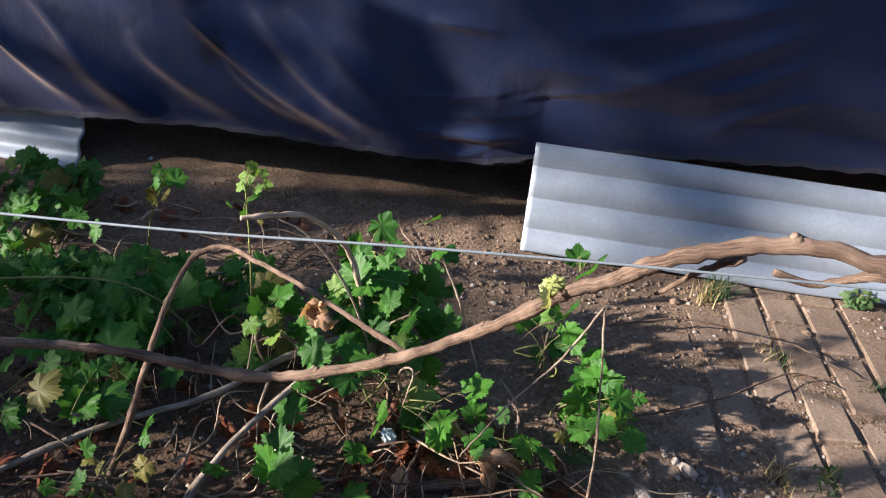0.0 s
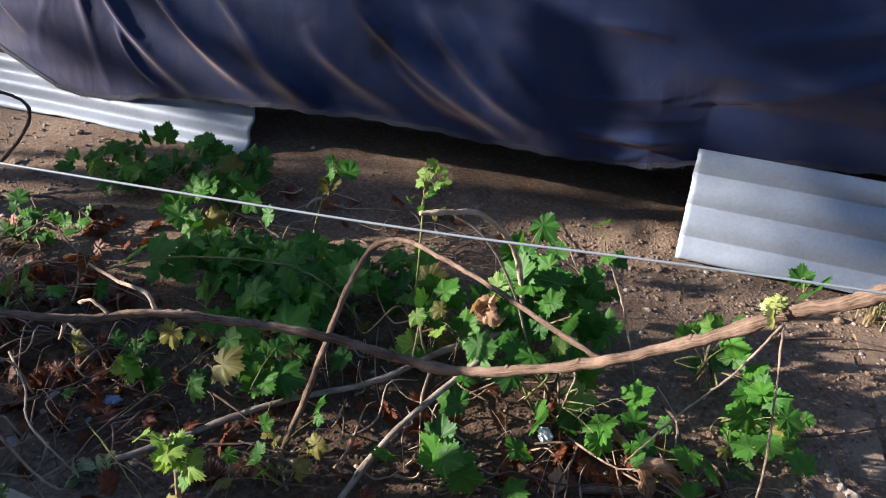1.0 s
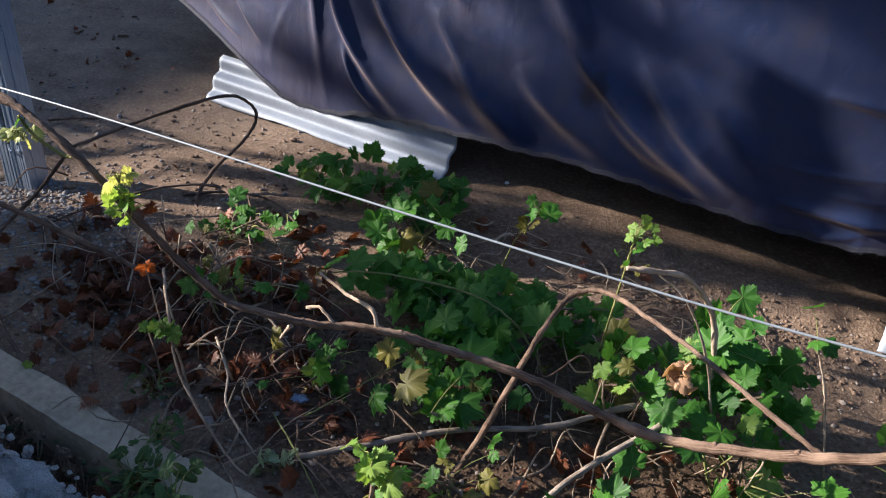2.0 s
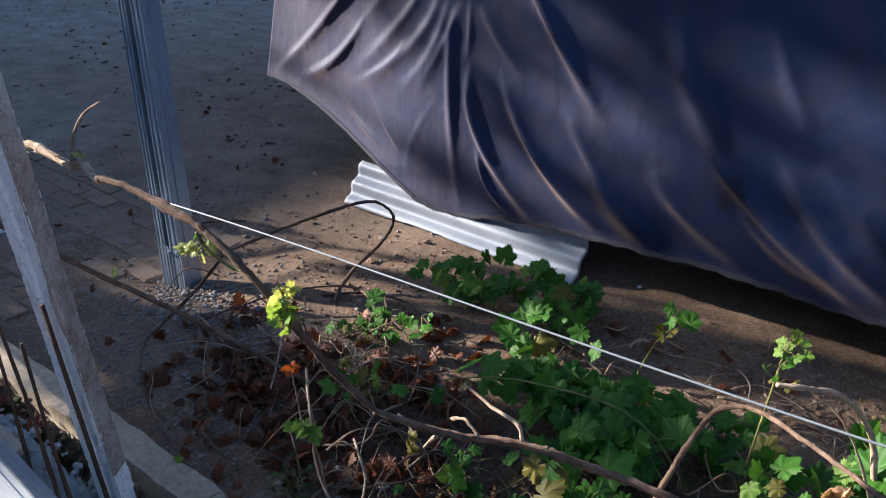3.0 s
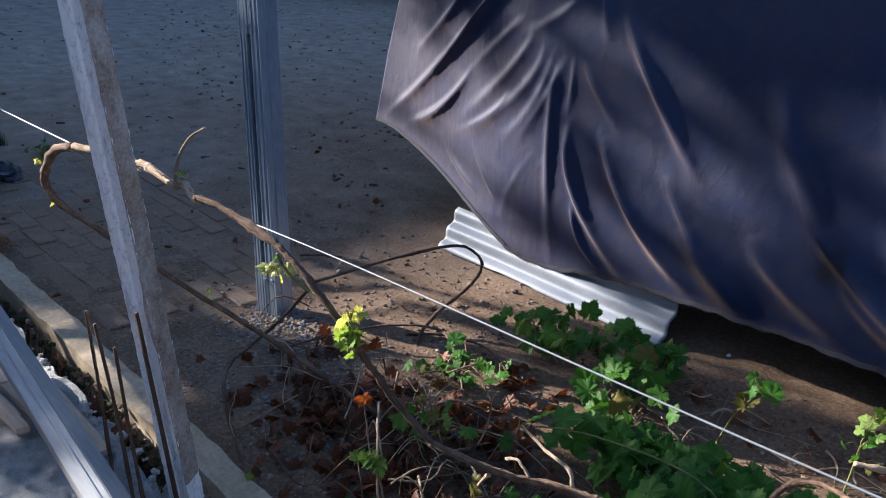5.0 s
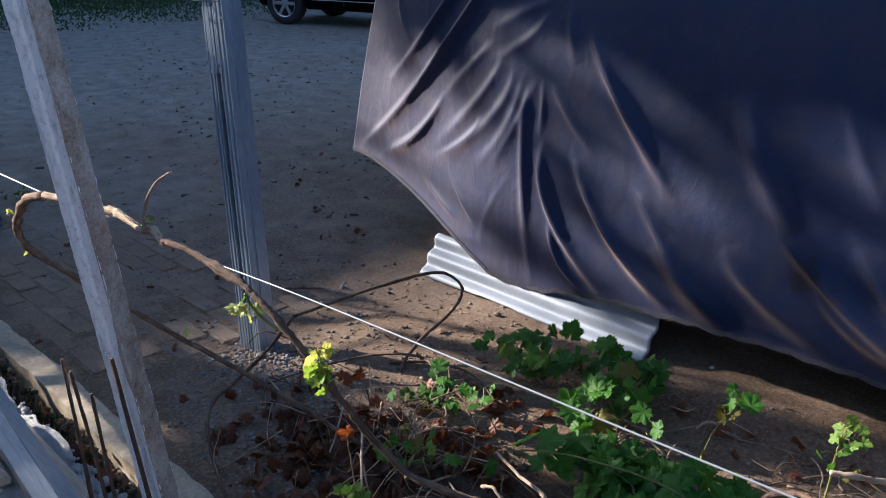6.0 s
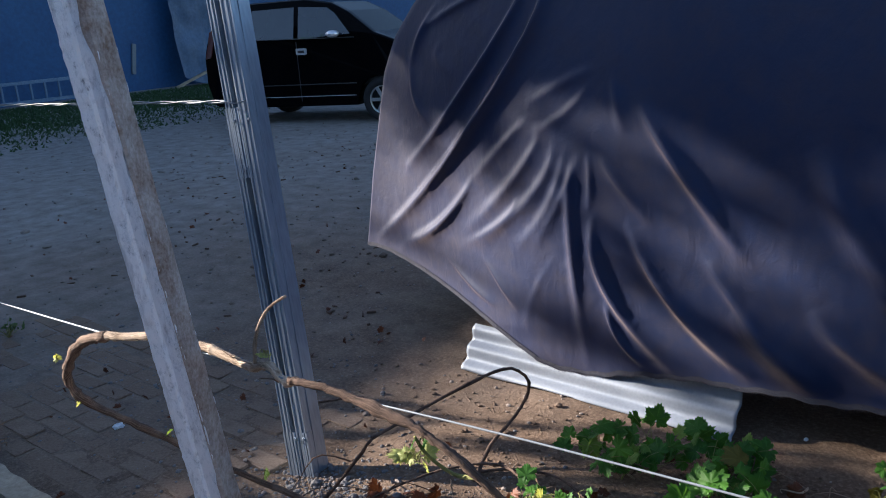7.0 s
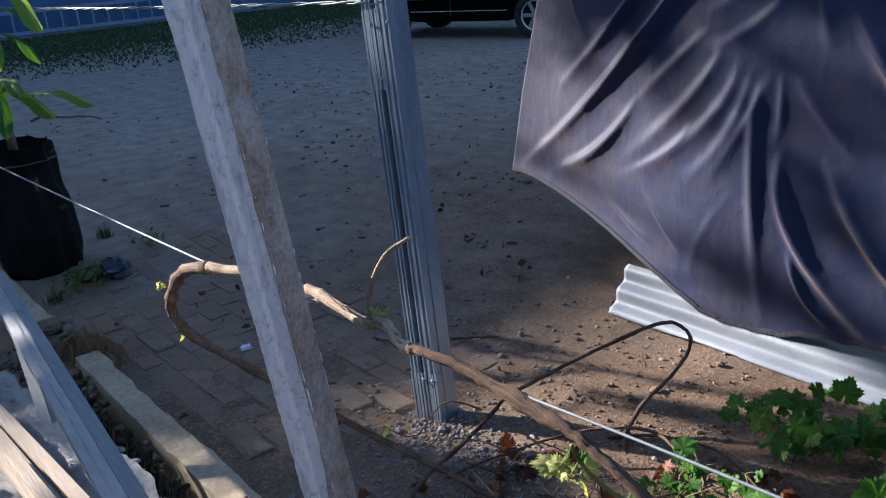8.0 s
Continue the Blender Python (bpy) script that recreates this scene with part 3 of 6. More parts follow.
sheet("corrugated_sheet", -2.625, -1.475, 2.345, 2.455, 0.165, "pale corrugated sheet propped under the hem of the cover", 0, 0.084, 0.010)
sheet("corrugated_sheet", 0.04, 1.75, 2.26, 2.41, 0.305, "weathered corrugated sheet with a rusty cut edge", 1, 0.098, 0.010, True)

# ---- posts ----

def leaned(p0, p1):
    """A pose at p0 whose z runs to p1."""
    d = Vector(p1) - Vector(p0)
    return Matrix.Translation(p0) @ d.to_track_quat("Z", "Y").to_matrix().to_4x4()


def plumb(p0, p1):
    """As leaned, but without any twist: the x side keeps facing along x."""
    z = (Vector(p1) - Vector(p0)).normalized()
    y = z.cross(Vector((1, 0, 0))).normalized()
    x = y.cross(z)
    return Matrix.Translation(p0) @ Matrix((x, y, z)).transposed().to_4x4()


def build_concrete_post():
    t = thing("concrete_post", -1.76, 0.62, 0.0, "leaning whitewashed square concrete post with chipped edges and rust stains", "post")
    bm = bmesh.new()
    rnd = random.Random(4)
    n, L, w = 200, 1.75, 0.0275
    prof = [(-w, -w), (-0.006, -w), (-0.003, -w + 0.007), (0.012, -w + 0.007), (0.015, -w), (w, -w), (w, w), (-w, w)]
    rings = []
    for k in range(n):
        z = L * k / (n - 1)
        chip = 0.010 * max(0, noise.noise((z * 9, 2, 0))) + 0.003 * rnd.random()
        rings.append([bm.verts.new((x * (1 - (chip / w if i in (5, 6) else 0.2 * chip / w)) + 0.0011 * noise.noise((z * 60, i * 3.7, 1)), y * (1 - 0.3 * chip / w) + 0.0011 * noise.noise((z * 60, i * 3.7, 8)), z)) for i, (x, y) in enumerate(prof)])
    for a, b in zip(rings, rings[1:]):
        for s in range(8):
            bm.faces.new((a[s], a[(s + 1) % 8], b[(s + 1) % 8], b[s]))
    bm.faces.new(rings[0][::-1])
    bm.faces.new(rings[-1])
    m = plumb((-1.687, 0.645, -0.12), (-1.746, 0.485, 1.5)) @ pose(0, 0, 0, 0, 0, 31)
    bm.transform(m)
    part("shaft", bm, M_WASH, t)
    # bare brown concrete where the wash has broken off along one edge
    bm = bmesh.new()
    prev = None
    for k in range(160):
        z = 0.30 + 1.44 * k / 159
        a = 0.003 + 0.013 * max(0, noise.noise((z * 6, 5, 0)) + 0.5 * noise.noise((z * 21, 2, 0)))
        b2 = 0.051 + 0.003 * noise.noise((z * 14, 9, 0))
        ring = [bm.verts.new(p) for p in ((w - a, -w - 0.0016, z), (w - 0.002 + 0.002 * noise.noise((z * 30, 0, 0)), -w - 0.0006, z), (w + 0.0014, -w + 0.003, z), (w + 0.0014, -w + b2, z))]
        if prev:
            for i in range(3):
                bm.faces.new((prev[i], prev[i + 1], ring[i + 1], ring[i]))
        prev = ring
    bm.transform(m)
    part("chipped_edge", bm, M_RUSTED, t, "brown rust stained broken edge")
    bm = bmesh.new()
    tube(bm, [(-1.696, 0.541, 0.63), (-1.686, 0.564, 0.38), (-1.676, 0.588, 0.12)], 0.0045, 0.0055, 12, 6)
    part("exposed_reinforcing_bar", bm, M_REBAR, t, "dark rusty bar laid bare in the groove")


def build_steel_post():
    t = thing("steel_post", -2.55, 1.46, 0.0, "leaning galvanised steel post of ribbed channels screwed together", "post")
    m = plumb((-2.549, 1.406, -0.02), (-2.712, 1.457, 1.22)) @ pose(0, 0, 0, 0, 0, 14)

    def ribbed(name, x0, x1, depth, z0, z1, ribs, label=""):
        """A folded channel whose face is ribbed along its length; open at the back."""
        bm = bmesh.new()
        w = x1 - x0
        out = [(x0, depth), (x0, 0)]
        for k in range(ribs):
            c = x0 + w * (k + 0.5) / ribs
            q = w / ribs * 0.30
            out += [(c - q, 0), (c - q * 0.7, 0.006), (c + q * 0.7, 0.006), (c + q, 0)]
        out += [(x1, 0), (x1, depth)]
        mid = (x0 + x1) / 2
        inn = [(mid + (x - mid) * 0.94, y + 0.0015 if y < depth else y) for x, y in out]
        ring = out + inn[::-1]
        lo = [bm.verts.new((x, y, z0)) for x, y in ring]
        hi = [bm.verts.new((x, y, z1)) for x, y in ring]
        k = len(ring)
        for s in range(k):
            bm.faces.new((lo[s], lo[(s + 1) % k], hi[(s + 1) % k], hi[s]))
        h = len(out)
        for s in range(h - 1):
            bm.faces.new((hi[s], hi[s + 1], hi[k - 2 - s], hi[k - 1 - s]))
        bmesh.ops.recalc_face_normals(bm, faces=bm.faces[:])
        bm.transform(m)
        part(name, bm, M_STEEL, t, label)

    ribbed("left_channel", -0.054, -0.024, 0.060, 0.0, 1.6, 2)
    ribbed("right_channel", -0.004, 0.036, 0.092, 0.0, 1.6, 2)
    ribbed("foot_sleeve", -0.057, 0.039, 0.03, 0.0, 0.17, 7, "short ribbed sleeve at the foot")
    ribbed("upper_sleeve", -0.057, 0.004, 0.03, 1.02, 1.24, 5, "ribbed joining sleeve")
    bm = bmesh.new()
    box(bm, -0.025, 0.050, 0.0, -0.003, 0.054, 1.6)
    bm.transform(m)
    part("back_web", bm, M_STEEL, t)
    bm = bmesh.new()
    box(bm, 0.0365, 0.034, 0.0, 0.0390, 0.038, 1.6)
    bm.transform(m)
    part("side_seam", bm, M_STEEL, t)
    for x, y, z in ((-0.014, -0.003, 1.05), (-0.030, -0.003, 1.20), (0.03, -0.001, 1.20), (-0.01, -0.003, 0.15), (0.025, -0.003, 0.15)):
        bm = bmesh.new()
        bmesh.ops.create_cone(bm, cap_ends=True, segments=8, radius1=0.006, radius2=0.004, depth=0.006, matrix=pose(x, y, z, 90, 0, 0))
        bm.transform(m)
        part("screw", bm, M_STEEL, t)


build_concrete_post()
build_steel_post()

# ---- wires ----
bm = bmesh.new()
tube(bm, [(-6.0, 0.60, 0.74), (-3.5, 0.60, 0.827), (-2.15, 0.60, 0.880), (-2.0, 0.592, 0.899), (-1.83, 0.606, 0.907), (-1.63, 0.611, 0.916), (-1.49, 0.590, 0.926), (-1.36, 0.597, 0.930), (-1.04, 0.60, 0.952), (-0.35, 0.60, 0.992), (0.3, 0.60, 1.044), (2.5, 0.60, 1.17)], 0.0026, 0.0011, 160, 8, 0, 0)
solo("trellis_wire", bm, M_WIRE, "taut white plastic coated trellis wire carrying the vine", "wire", smooth=True)
bm = bmesh.new()
for ph in (0, 1):
    pts = [(-2.74 - 5.5 * k / 60, 1.452 + 0.004 * math.cos(k * 1.9 + ph * 3.1), 1.225 - 0.085 * k / 60 - 0.02 * math.sin(math.pi * min(1, k / 60)) + 0.004 * math.sin(k * 1.9 + ph * 3.1)) for k in range(61)]
    tube(bm, pts, 0.0025, 0.0025, 180, 5)
tube(bm, [(-2.735 + 0.05 * math.cos(a) * 0.9, 1.46 + 0.045 * math.sin(a), 1.225 + 0.004 * math.sin(3 * a)) for a in [k * 0.7 for k in range(10)]], 0.0025, 0.0025, 40, 5)
solo("twisted_string", bm, M_WIRE, "white twisted string tied round the steel post", "string", smooth=True)


# ---- kerb, trench and the half-built wall ----
def rough_block(bm, x0, y0, z0, x1, y1, z1, step, amp, seed):
    nx = max(2, int((x1 - x0) / step))
    ny = max(2, int((y1 - y0) / step))
    nz = max(2, int((z1 - z0) / step))
    k = bmesh.new()
    bmesh.ops.create_cube(k, size=1.0)
    for axis, cuts, lo, hi in ((0, nx, x0, x1), (1, ny, y0, y1), (2, nz, z0, z1)):
        for c in range(1, cuts):
            no = [0, 0, 0]
            no[axis] = 1
            co = [0, 0, 0]
            co[axis] = c / cuts - 0.5
            bmesh.ops.bisect_plane(k, geom=k.verts[:] + k.edges[:] + k.faces[:], plane_co=co, plane_no=no)
    k.transform(Matrix.Translation(((x0 + x1) / 2, (y0 + y1) / 2, (z0 + z1) / 2)) @ Matrix.Diagonal((x1 - x0, y1 - y0, z1 - z0, 1)))
    for v in k.verts:
        p = v.co
        s = Vector((noise.noise((p.x * 14, p.y * 14, p.z * 14 + seed)), noise.noise((p.x * 14 + 9, p.y * 14, p.z * 14 + seed)), noise.noise((p.x * 14, p.y * 14 + 9, p.z * 14 + seed))))
        s2 = noise.noise((p.x * 3, p.y * 3, p.z * 3 + seed))
        v.co += s * amp + Vector((0, 0.5, 0.5)) * s2 * amp
    add_to(bm, k)


bm = bmesh.new()
rough_block(bm, -3.72, 0.722, -0.16, -0.6, 0.806, 0.06, 0.024, 0.008, 2)
solo("kerb", bm, M_CONC, "old tan concrete kerb with a broken end and crumbling side", "kerb", "", "structure", False)
bm = bmesh.new()
rough_block(bm, -5.3, 0.705, -0.16, -4.25, 0.80, 0.03, 0.05, 0.012, 5)
solo("kerb_far", bm, M_CONC, "broken continuation of the old kerb in weeds", "kerb", "", "structure", False)

bm = bmesh.new()
rough_block(bm, -3.6, 0.28, -0.16, -0.9, 0.50, 0.16, 0.022, 0.02, 8)
rough_block(bm, -3.5, 0.44, -0.16, -0.95, 0.595, 0.11, 0.020, 0.026, 12)
solo("footing_beam", bm, M_MORTAR, "rough white lime mortar wall footing under construction", "wall footing", "", "structure", False)

for pts in ([(-1.842, 0.49, 0.595), (-1.838, 0.497, 0.4), (-1.829, 0.503, 0.10)], [(-1.748, 0.47, 0.61), (-1.726, 0.485, 0.4), (-1.695, 0.495, 0.10)], [(-1.736, 0.50, 0.55), (-1.706, 0.505, 0.3), (-1.672, 0.51, 0.10)]):
    bm = bmesh.new()
    tube(bm, [(x + 0.012, y, z) for x, y, z in pts], 0.0036, 0.0042, 40, 7, 0.14, 0.0003, 3)
    solo("rebar", bm, M_REBAR, "rusty ribbed reinforcing bar standing out of the footing", "rebar", "bars in the footing", smooth=True)




# ---- leaves ----
VINE_LOBES = ((0, 1.0, 44), (53, 0.90, 40), (-53, 0.90, 40), (106, 0.72, 40), (-106, 0.72, 40), (150, 0.52, 30), (-150, 0.52, 30))


def leaf_mesh(name, material, seed, lobes=None, curl=0.25, teeth=0.075, narrow=1.0):
    """A lobed, toothed vine leaf about 1 across, or with lobes a plain blade; stalk at the origin, pointing along +y."""
    rnd = random.Random(seed)
    bm = bmesh.new()
    uv = bm.loops.layers.uv.new("UVMap")
    n = 58 if lobes is None else 34
    centre = bm.verts.new((0, 0, 0))
    ring, mid = [], []
    fold = rnd.uniform(0.06, 0.30)
    sway = rnd.uniform(-0.12, 0.12)
    lens = [rnd.uniform(0.88, 1.08) for _ in VINE_LOBES]
    for k in range(n):
        a = -168 + 336 * k / (n - 1)
        if lobes is None:
            r = 0.24
            for (c, s, w), e in zip(VINE_LOBES, lens):
                q = 1 - abs(a - c) / w
                if q > 0:
                    r = max(r, 0.62 * s * e * (0.50 + 0.50 * q ** 0.85))
        else:
            r = 0.33
            for c, s in lobes:
                r = max(r, s * 0.62 * max(0.0, math.cos(radians((a - c) * 1.42)))) if abs(a - c) < 60 else r
        r *= 1 + teeth * (1 if k % 2 else -1) + 0.03 * rnd.uniform(-1, 1)
        x, y = r * math.sin(radians(a)) * narrow, r * math.cos(radians(a))
        ripple = 0.05 * math.cos(radians(a) * 6.8) * r
        bend = -curl * r * r * 1.3 + fold * abs(x) + sway * x * y * 2 + ripple + 0.025 * rnd.uniform(-1, 1)
        ring.append(bm.verts.new((x, y, bend)))
        mid.append(bm.verts.new((x * 0.55, y * 0.55, -curl * r * r * 0.3 + fold * abs(x) * 0.5 + sway * x * y * 0.6 + 0.6 * ripple)))
    for k in range(n - 1):
        bm.faces.new((centre, mid[k + 1], mid[k]))
        bm.faces.new((mid[k], mid[k + 1], ring[k + 1], ring[k]))
    for f in bm.faces:
        for lp in f.loops:
            lp[uv].uv = (lp.vert.co.x, lp.vert.co.y)
    return put_mesh(name, bm, material, True)


LEAVES = [leaf_mesh("leaf", M_LEAF, k, curl=0.15 + 0.12 * (k % 4)) for k in range(6)]
YOUNG = [leaf_mesh("young_leaf", M_YOUNG, 20 + k, curl=0.25 + 0.15 * k, teeth=0.09) for k in range(3)]
M_PALEYOUNG = leaf_material("pale_young_leaf", (0.20, 0.25, 0.06), (0.40, 0.42, 0.16), 0.35)
PALEYOUNG = [leaf_mesh("pale_young_leaf", M_PALEYOUNG, 120 + k, curl=0.4 + 0.2 * k, teeth=0.12) for k in range(3)]
YELLOW = [leaf_mesh("yellow_leaf", M_YELLOW, 40 + k, curl=0.4 + 0.2 * k) for k in range(3)]
DEAD = [leaf_mesh("dead_leaf", M_DEAD, 60 + k, curl=0.3 + 0.16 * k, teeth=0.16) for k in range(4)]
OVAL = [leaf_mesh("oval_leaf", M_WEED, 80 + k, lobes=((0, 1.0),), curl=0.3, teeth=0.03, narrow=0.75) for k in range(3)]


def aim(rnd, up=0.75, face=(-0.15, -0.55, 0.8), spread=0.55):
    """A turn that points a leaf's face roughly to the light with scatter."""
    nrm = Vector(face).normalized() * up + Vector((rnd.gauss(0, spread), rnd.gauss(0, spread), rnd.gauss(0, spread * 0.5)))
    q = nrm.to_track_quat("Z", "Y") @ Euler((0, 0, rnd.uniform(0, 6.283))).to_quaternion()
    return q


def hang_leaf(parent, meshes, at, size, rnd, name="leaf", **kw):
    ob = new(name, rnd.choice(meshes))
    ob.parent = parent
    ob.matrix_basis = place_of(parent).inverted() @ Matrix.LocRotScale(at, aim(rnd, **kw), (size, size, size))
    return ob


def sprig(parent, rnd, at, meshes, count, reach, size, **kw):
    """A few leaves on short stalks round a point of a shoot."""
    bm = bmesh.new()
    for _ in range(count):
        p = Vector(at) + Vector((rnd.gauss(0, reach), rnd.gauss(0, reach), abs(rnd.gauss(0, reach * 0.8))))
        tube(bm, [at, (Vector(at) + p) / 2 + Vector((0, 0, 0.012)), p], 0.0012, 0.0008, 6, 4)
        hang_leaf(parent, meshes, p, size * rnd.uniform(0.65, 1.2), rnd, **kw)
    tagged(part("leaf_stalk", bm, M_SHOOT, parent), kind="stuff")


# ---- the trained vine on the wire ----
def build_vine():
    t = thing("grape_vine", 0.6, 0.70, 0.0, "old grape vine with peeling brown canes trained along the wire", "grape vine")
    rnd = random.Random(11)

    def cane(name, pts, r0, r1, m, n=60, knobs=0.22, wob=0.0012, seed=1, label="", sides=9):
        bm = bmesh.new()
        tube(bm, pts, r0, r1, n, sides, knobs, wob, seed)
        part(name, bm, m, t, label, True)

    cane("main_cane", [(0.75, 0.62, 0.0), (0.70, 0.63, 0.45), (0.60, 0.65, 0.82), (0.48, 0.68, 0.97), (0.36, 0.70, 1.005), (0.271, 0.718, 1.008), (0.169, 0.73, 0.969), (0.123, 0.75, 0.923), (0.07, 0.77, 0.878), (-0.01, 0.82, 0.775), (-0.139, 0.88, 0.648), (-0.308, 0.905, 0.56), (-0.416, 0.88, 0.578), (-0.524, 0.84, 0.62), (-0.665, 0.80, 0.637), (-0.75, 0.78, 0.64), (-0.867, 0.755, 0.614), (-0.989, 0.71, 0.625)], 0.0092, 0.0062, M_CANE, 200, 0.17, 0.0014, 2, "thick peeling brown cane")
    cane("cane_extension", [(-0.985, 0.712, 0.624), (-1.05, 0.675, 0.70), (-1.10, 0.63, 0.80), (-1.18, 0.605, 0.88), (-1.27, 0.597, 0.918), (-1.42, 0.59, 0.935), (-1.50, 0.585, 0.930)], 0.0056, 0.0060, M_CANE_DARK, 90, 0.24, 0.0012, 3)
    cane("knotted_cane", [(-1.49, 0.590, 0.930), (-1.53, 0.598, 0.918), (-1.57, 0.604, 0.930), (-1.63, 0.610, 0.914), (-1.70, 0.613, 0.916), (-1.76, 0.612, 0.920), (-1.83, 0.605, 0.906), (-1.90, 0.600, 0.914), (-1.98, 0.592, 0.900), (-2.05, 0.585, 0.890)], 0.0066, 0.0084, M_CANE_PALE, 130, 0.16, 0.0012, 5, "knotty pale cane with shredded bark")
    # swollen nodes and cut stubs along the cane
    for k, (x, y, z, r) in enumerate(((0.36, 0.70, 1.008, 0.0085), (0.271, 0.718, 1.010, 0.0075), (0.123, 0.75, 0.923, 0.0070), (-0.01, 0.82, 0.775, 0.0065), (-0.139, 0.88, 0.648, 0.0062), (-0.24, 0.90, 0.588, 0.0056), (-0.416, 0.88, 0.578, 0.0060), (-0.60, 0.815, 0.632, 0.0060), (-0.71, 0.79, 0.640, 0.0060), (-0.867, 0.755, 0.614, 0.0055), (-1.10, 0.63, 0.80, 0.0050), (-1.27, 0.597, 0.918, 0.0052))):
        a = rnd.uniform(-2.6, -0.2)
        oy, oz = math.cos(a) * 0.6 - 0.25, abs(math.sin(a))
        cane("node", [(x, y, z), (x - 0.003, y + oy * r * 0.7, z + oz * r * 0.7), (x - 0.007, y + oy * r * 1.25, z + oz * r * 1.25)], r * 0.9, r * 0.45, M_CANE if k % 3 else M_CANE_DARK, 7, 0.2, 0.0005, 60 + k, "", 7)
    for k in range(18):
        u = rnd.random()
        x = -1.50 - 0.52 * u
        y, z = 0.604 + 0.012 * math.sin(3.14 * u) - 0.01, 0.922 - 0.02 * u
        a = rnd.uniform(0, 6.283)
        dy, dz = 0.0085 * math.cos(a), 0.0085 * math.sin(a)
        L = rnd.uniform(0.02, 0.06)
        cane("bark_strip", [(x, y + dy, z + dz), (x - L * 0.5, y + dy * 1.2, z + dz * 1.2), (x - L, y + dy * rnd.uniform(0.9, 1.9), z + dz * rnd.uniform(0.9, 1.9))], 0.0016, 0.0007, rnd.choice((M_CANE_PALE, M_CANE, M_DRY)), 6, 0.3, 0.0006, 40 + k, "", 4)
    cane("curled_cane", [(-2.045, 0.585, 0.890), (-2.13, 0.576, 0.865), (-2.20, 0.576, 0.81), (-2.232, 0.576, 0.755), (-2.215, 0.60, 0.70), (-2.13, 0.68, 0.62), (-2.04, 0.80, 0.50), (-1.93, 0.95, 0.36), (-1.80, 1.095, 0.215), (-1.68, 1.20, 0.10)], 0.0105, 0.0055, M_CANE, 90, 0.2, 0.0012, 6, "dark cane curling back to the ground")
    cane("spur", [(-1.60, 0.60, 0.93), (-1.605, 0.61, 0.97), (-1.595, 0.63, 1.01), (-1.567, 0.65, 1.035)], 0.0034, 0.0022, M_DRY, 16, 0.1, 0.0005, 7)
    cane("spur", [(-0.75, 0.78, 0.645), (-0.765, 0.785, 0.668), (-0.83, 0.81, 0.655), (-0.902, 0.838, 0.65)], 0.0032, 0.0022, M_CANE_PALE, 16, 0.15, 0.0008, 8, "pale cut spur")
    cane("spur", [(-0.82, 0.765, 0.628), (-0.85, 0.77, 0.642), (-0.885, 0.785, 0.618)], 0.003, 0.002, M_CANE_PALE, 12, 0.2, 0.001, 9)
    cane("spur", [(-0.89, 0.75, 0.60), (-0.915, 0.77, 0.57), (-0.945, 0.79, 0.525)], 0.0032, 0.0024, M_CANE_PALE, 12, 0.15, 0.0008, 10)
    cane("side_cane", [(0.230, 0.725, 0.982), (0.208, 0.745, 0.955), (0.195, 0.78, 0.915), (0.181, 0.84, 0.848)], 0.0046, 0.0022, M_CANE, 20, 0.15, 0.001, 12)
    cane("side_cane", [(0.40, 0.69, 1.0), (0.345, 0.70, 0.998), (0.327, 0.71, 0.985), (0.301, 0.72, 0.968), (0.26, 0.722, 0.972)], 0.0050, 0.0036, M_CANE, 18, 0.15, 0.001, 13)
    cane("dry_shoot", [(-1.16, 0.61, 0.865), (-1.22, 0.63, 0.84), (-1.25, 0.61, 0.87), (-1.262, 0.60, 0.90)], 0.003, 0.002, M_SHOOT, 12, 0.1, 0, 14)
    for at, ms, c, sp, sz in (((0.055, 0.77, 0.878), PALEYOUNG, 5, 0.010, 0.025), ((0.085, 0.80, 0.89), LEAVES, 2, 0.010, 0.048), ((-1.082, 0.612, 0.848), PALEYOUNG, 6, 0.010, 0.028), ((-1.085, 0.618, 0.815), YOUNG, 8, 0.012, 0.030), ((-1.09, 0.63, 0.775), YOUNG, 5, 0.012, 0.030), ((-1.262, 0.60, 0.862), PALEYOUNG, 6, 0.012, 0.030), ((-1.257, 0.602, 0.885), LEAVES, 2, 0.006, 0.026),
                              ((-1.575, 0.605, 0.945), PALEYOUNG, 3, 0.006, 0.018), ((-1.86, 0.59, 0.885), PALEYOUNG, 3, 0.006, 0.022), ((-2.25, 0.57, 0.80), PALEYOUNG, 2, 0.006, 0.020), ((-2.23, 0.59, 0.70), PALEYOUNG, 2, 0.006, 0.016), ((-2.10, 0.71, 0.60), YOUNG, 1, 0.006, 0.02), ((-1.99, 0.86, 0.46), YOUNG, 2, 0.008, 0.03), ((-0.69, 0.79, 0.61), YELLOW, 2, 0.02, 0.045), ((-0.91, 0.84, 0.64), DEAD, 2, 0.012, 0.04)):
        sprig(t, rnd, at, ms, c, sp, sz, spread=0.7)


build_vine()


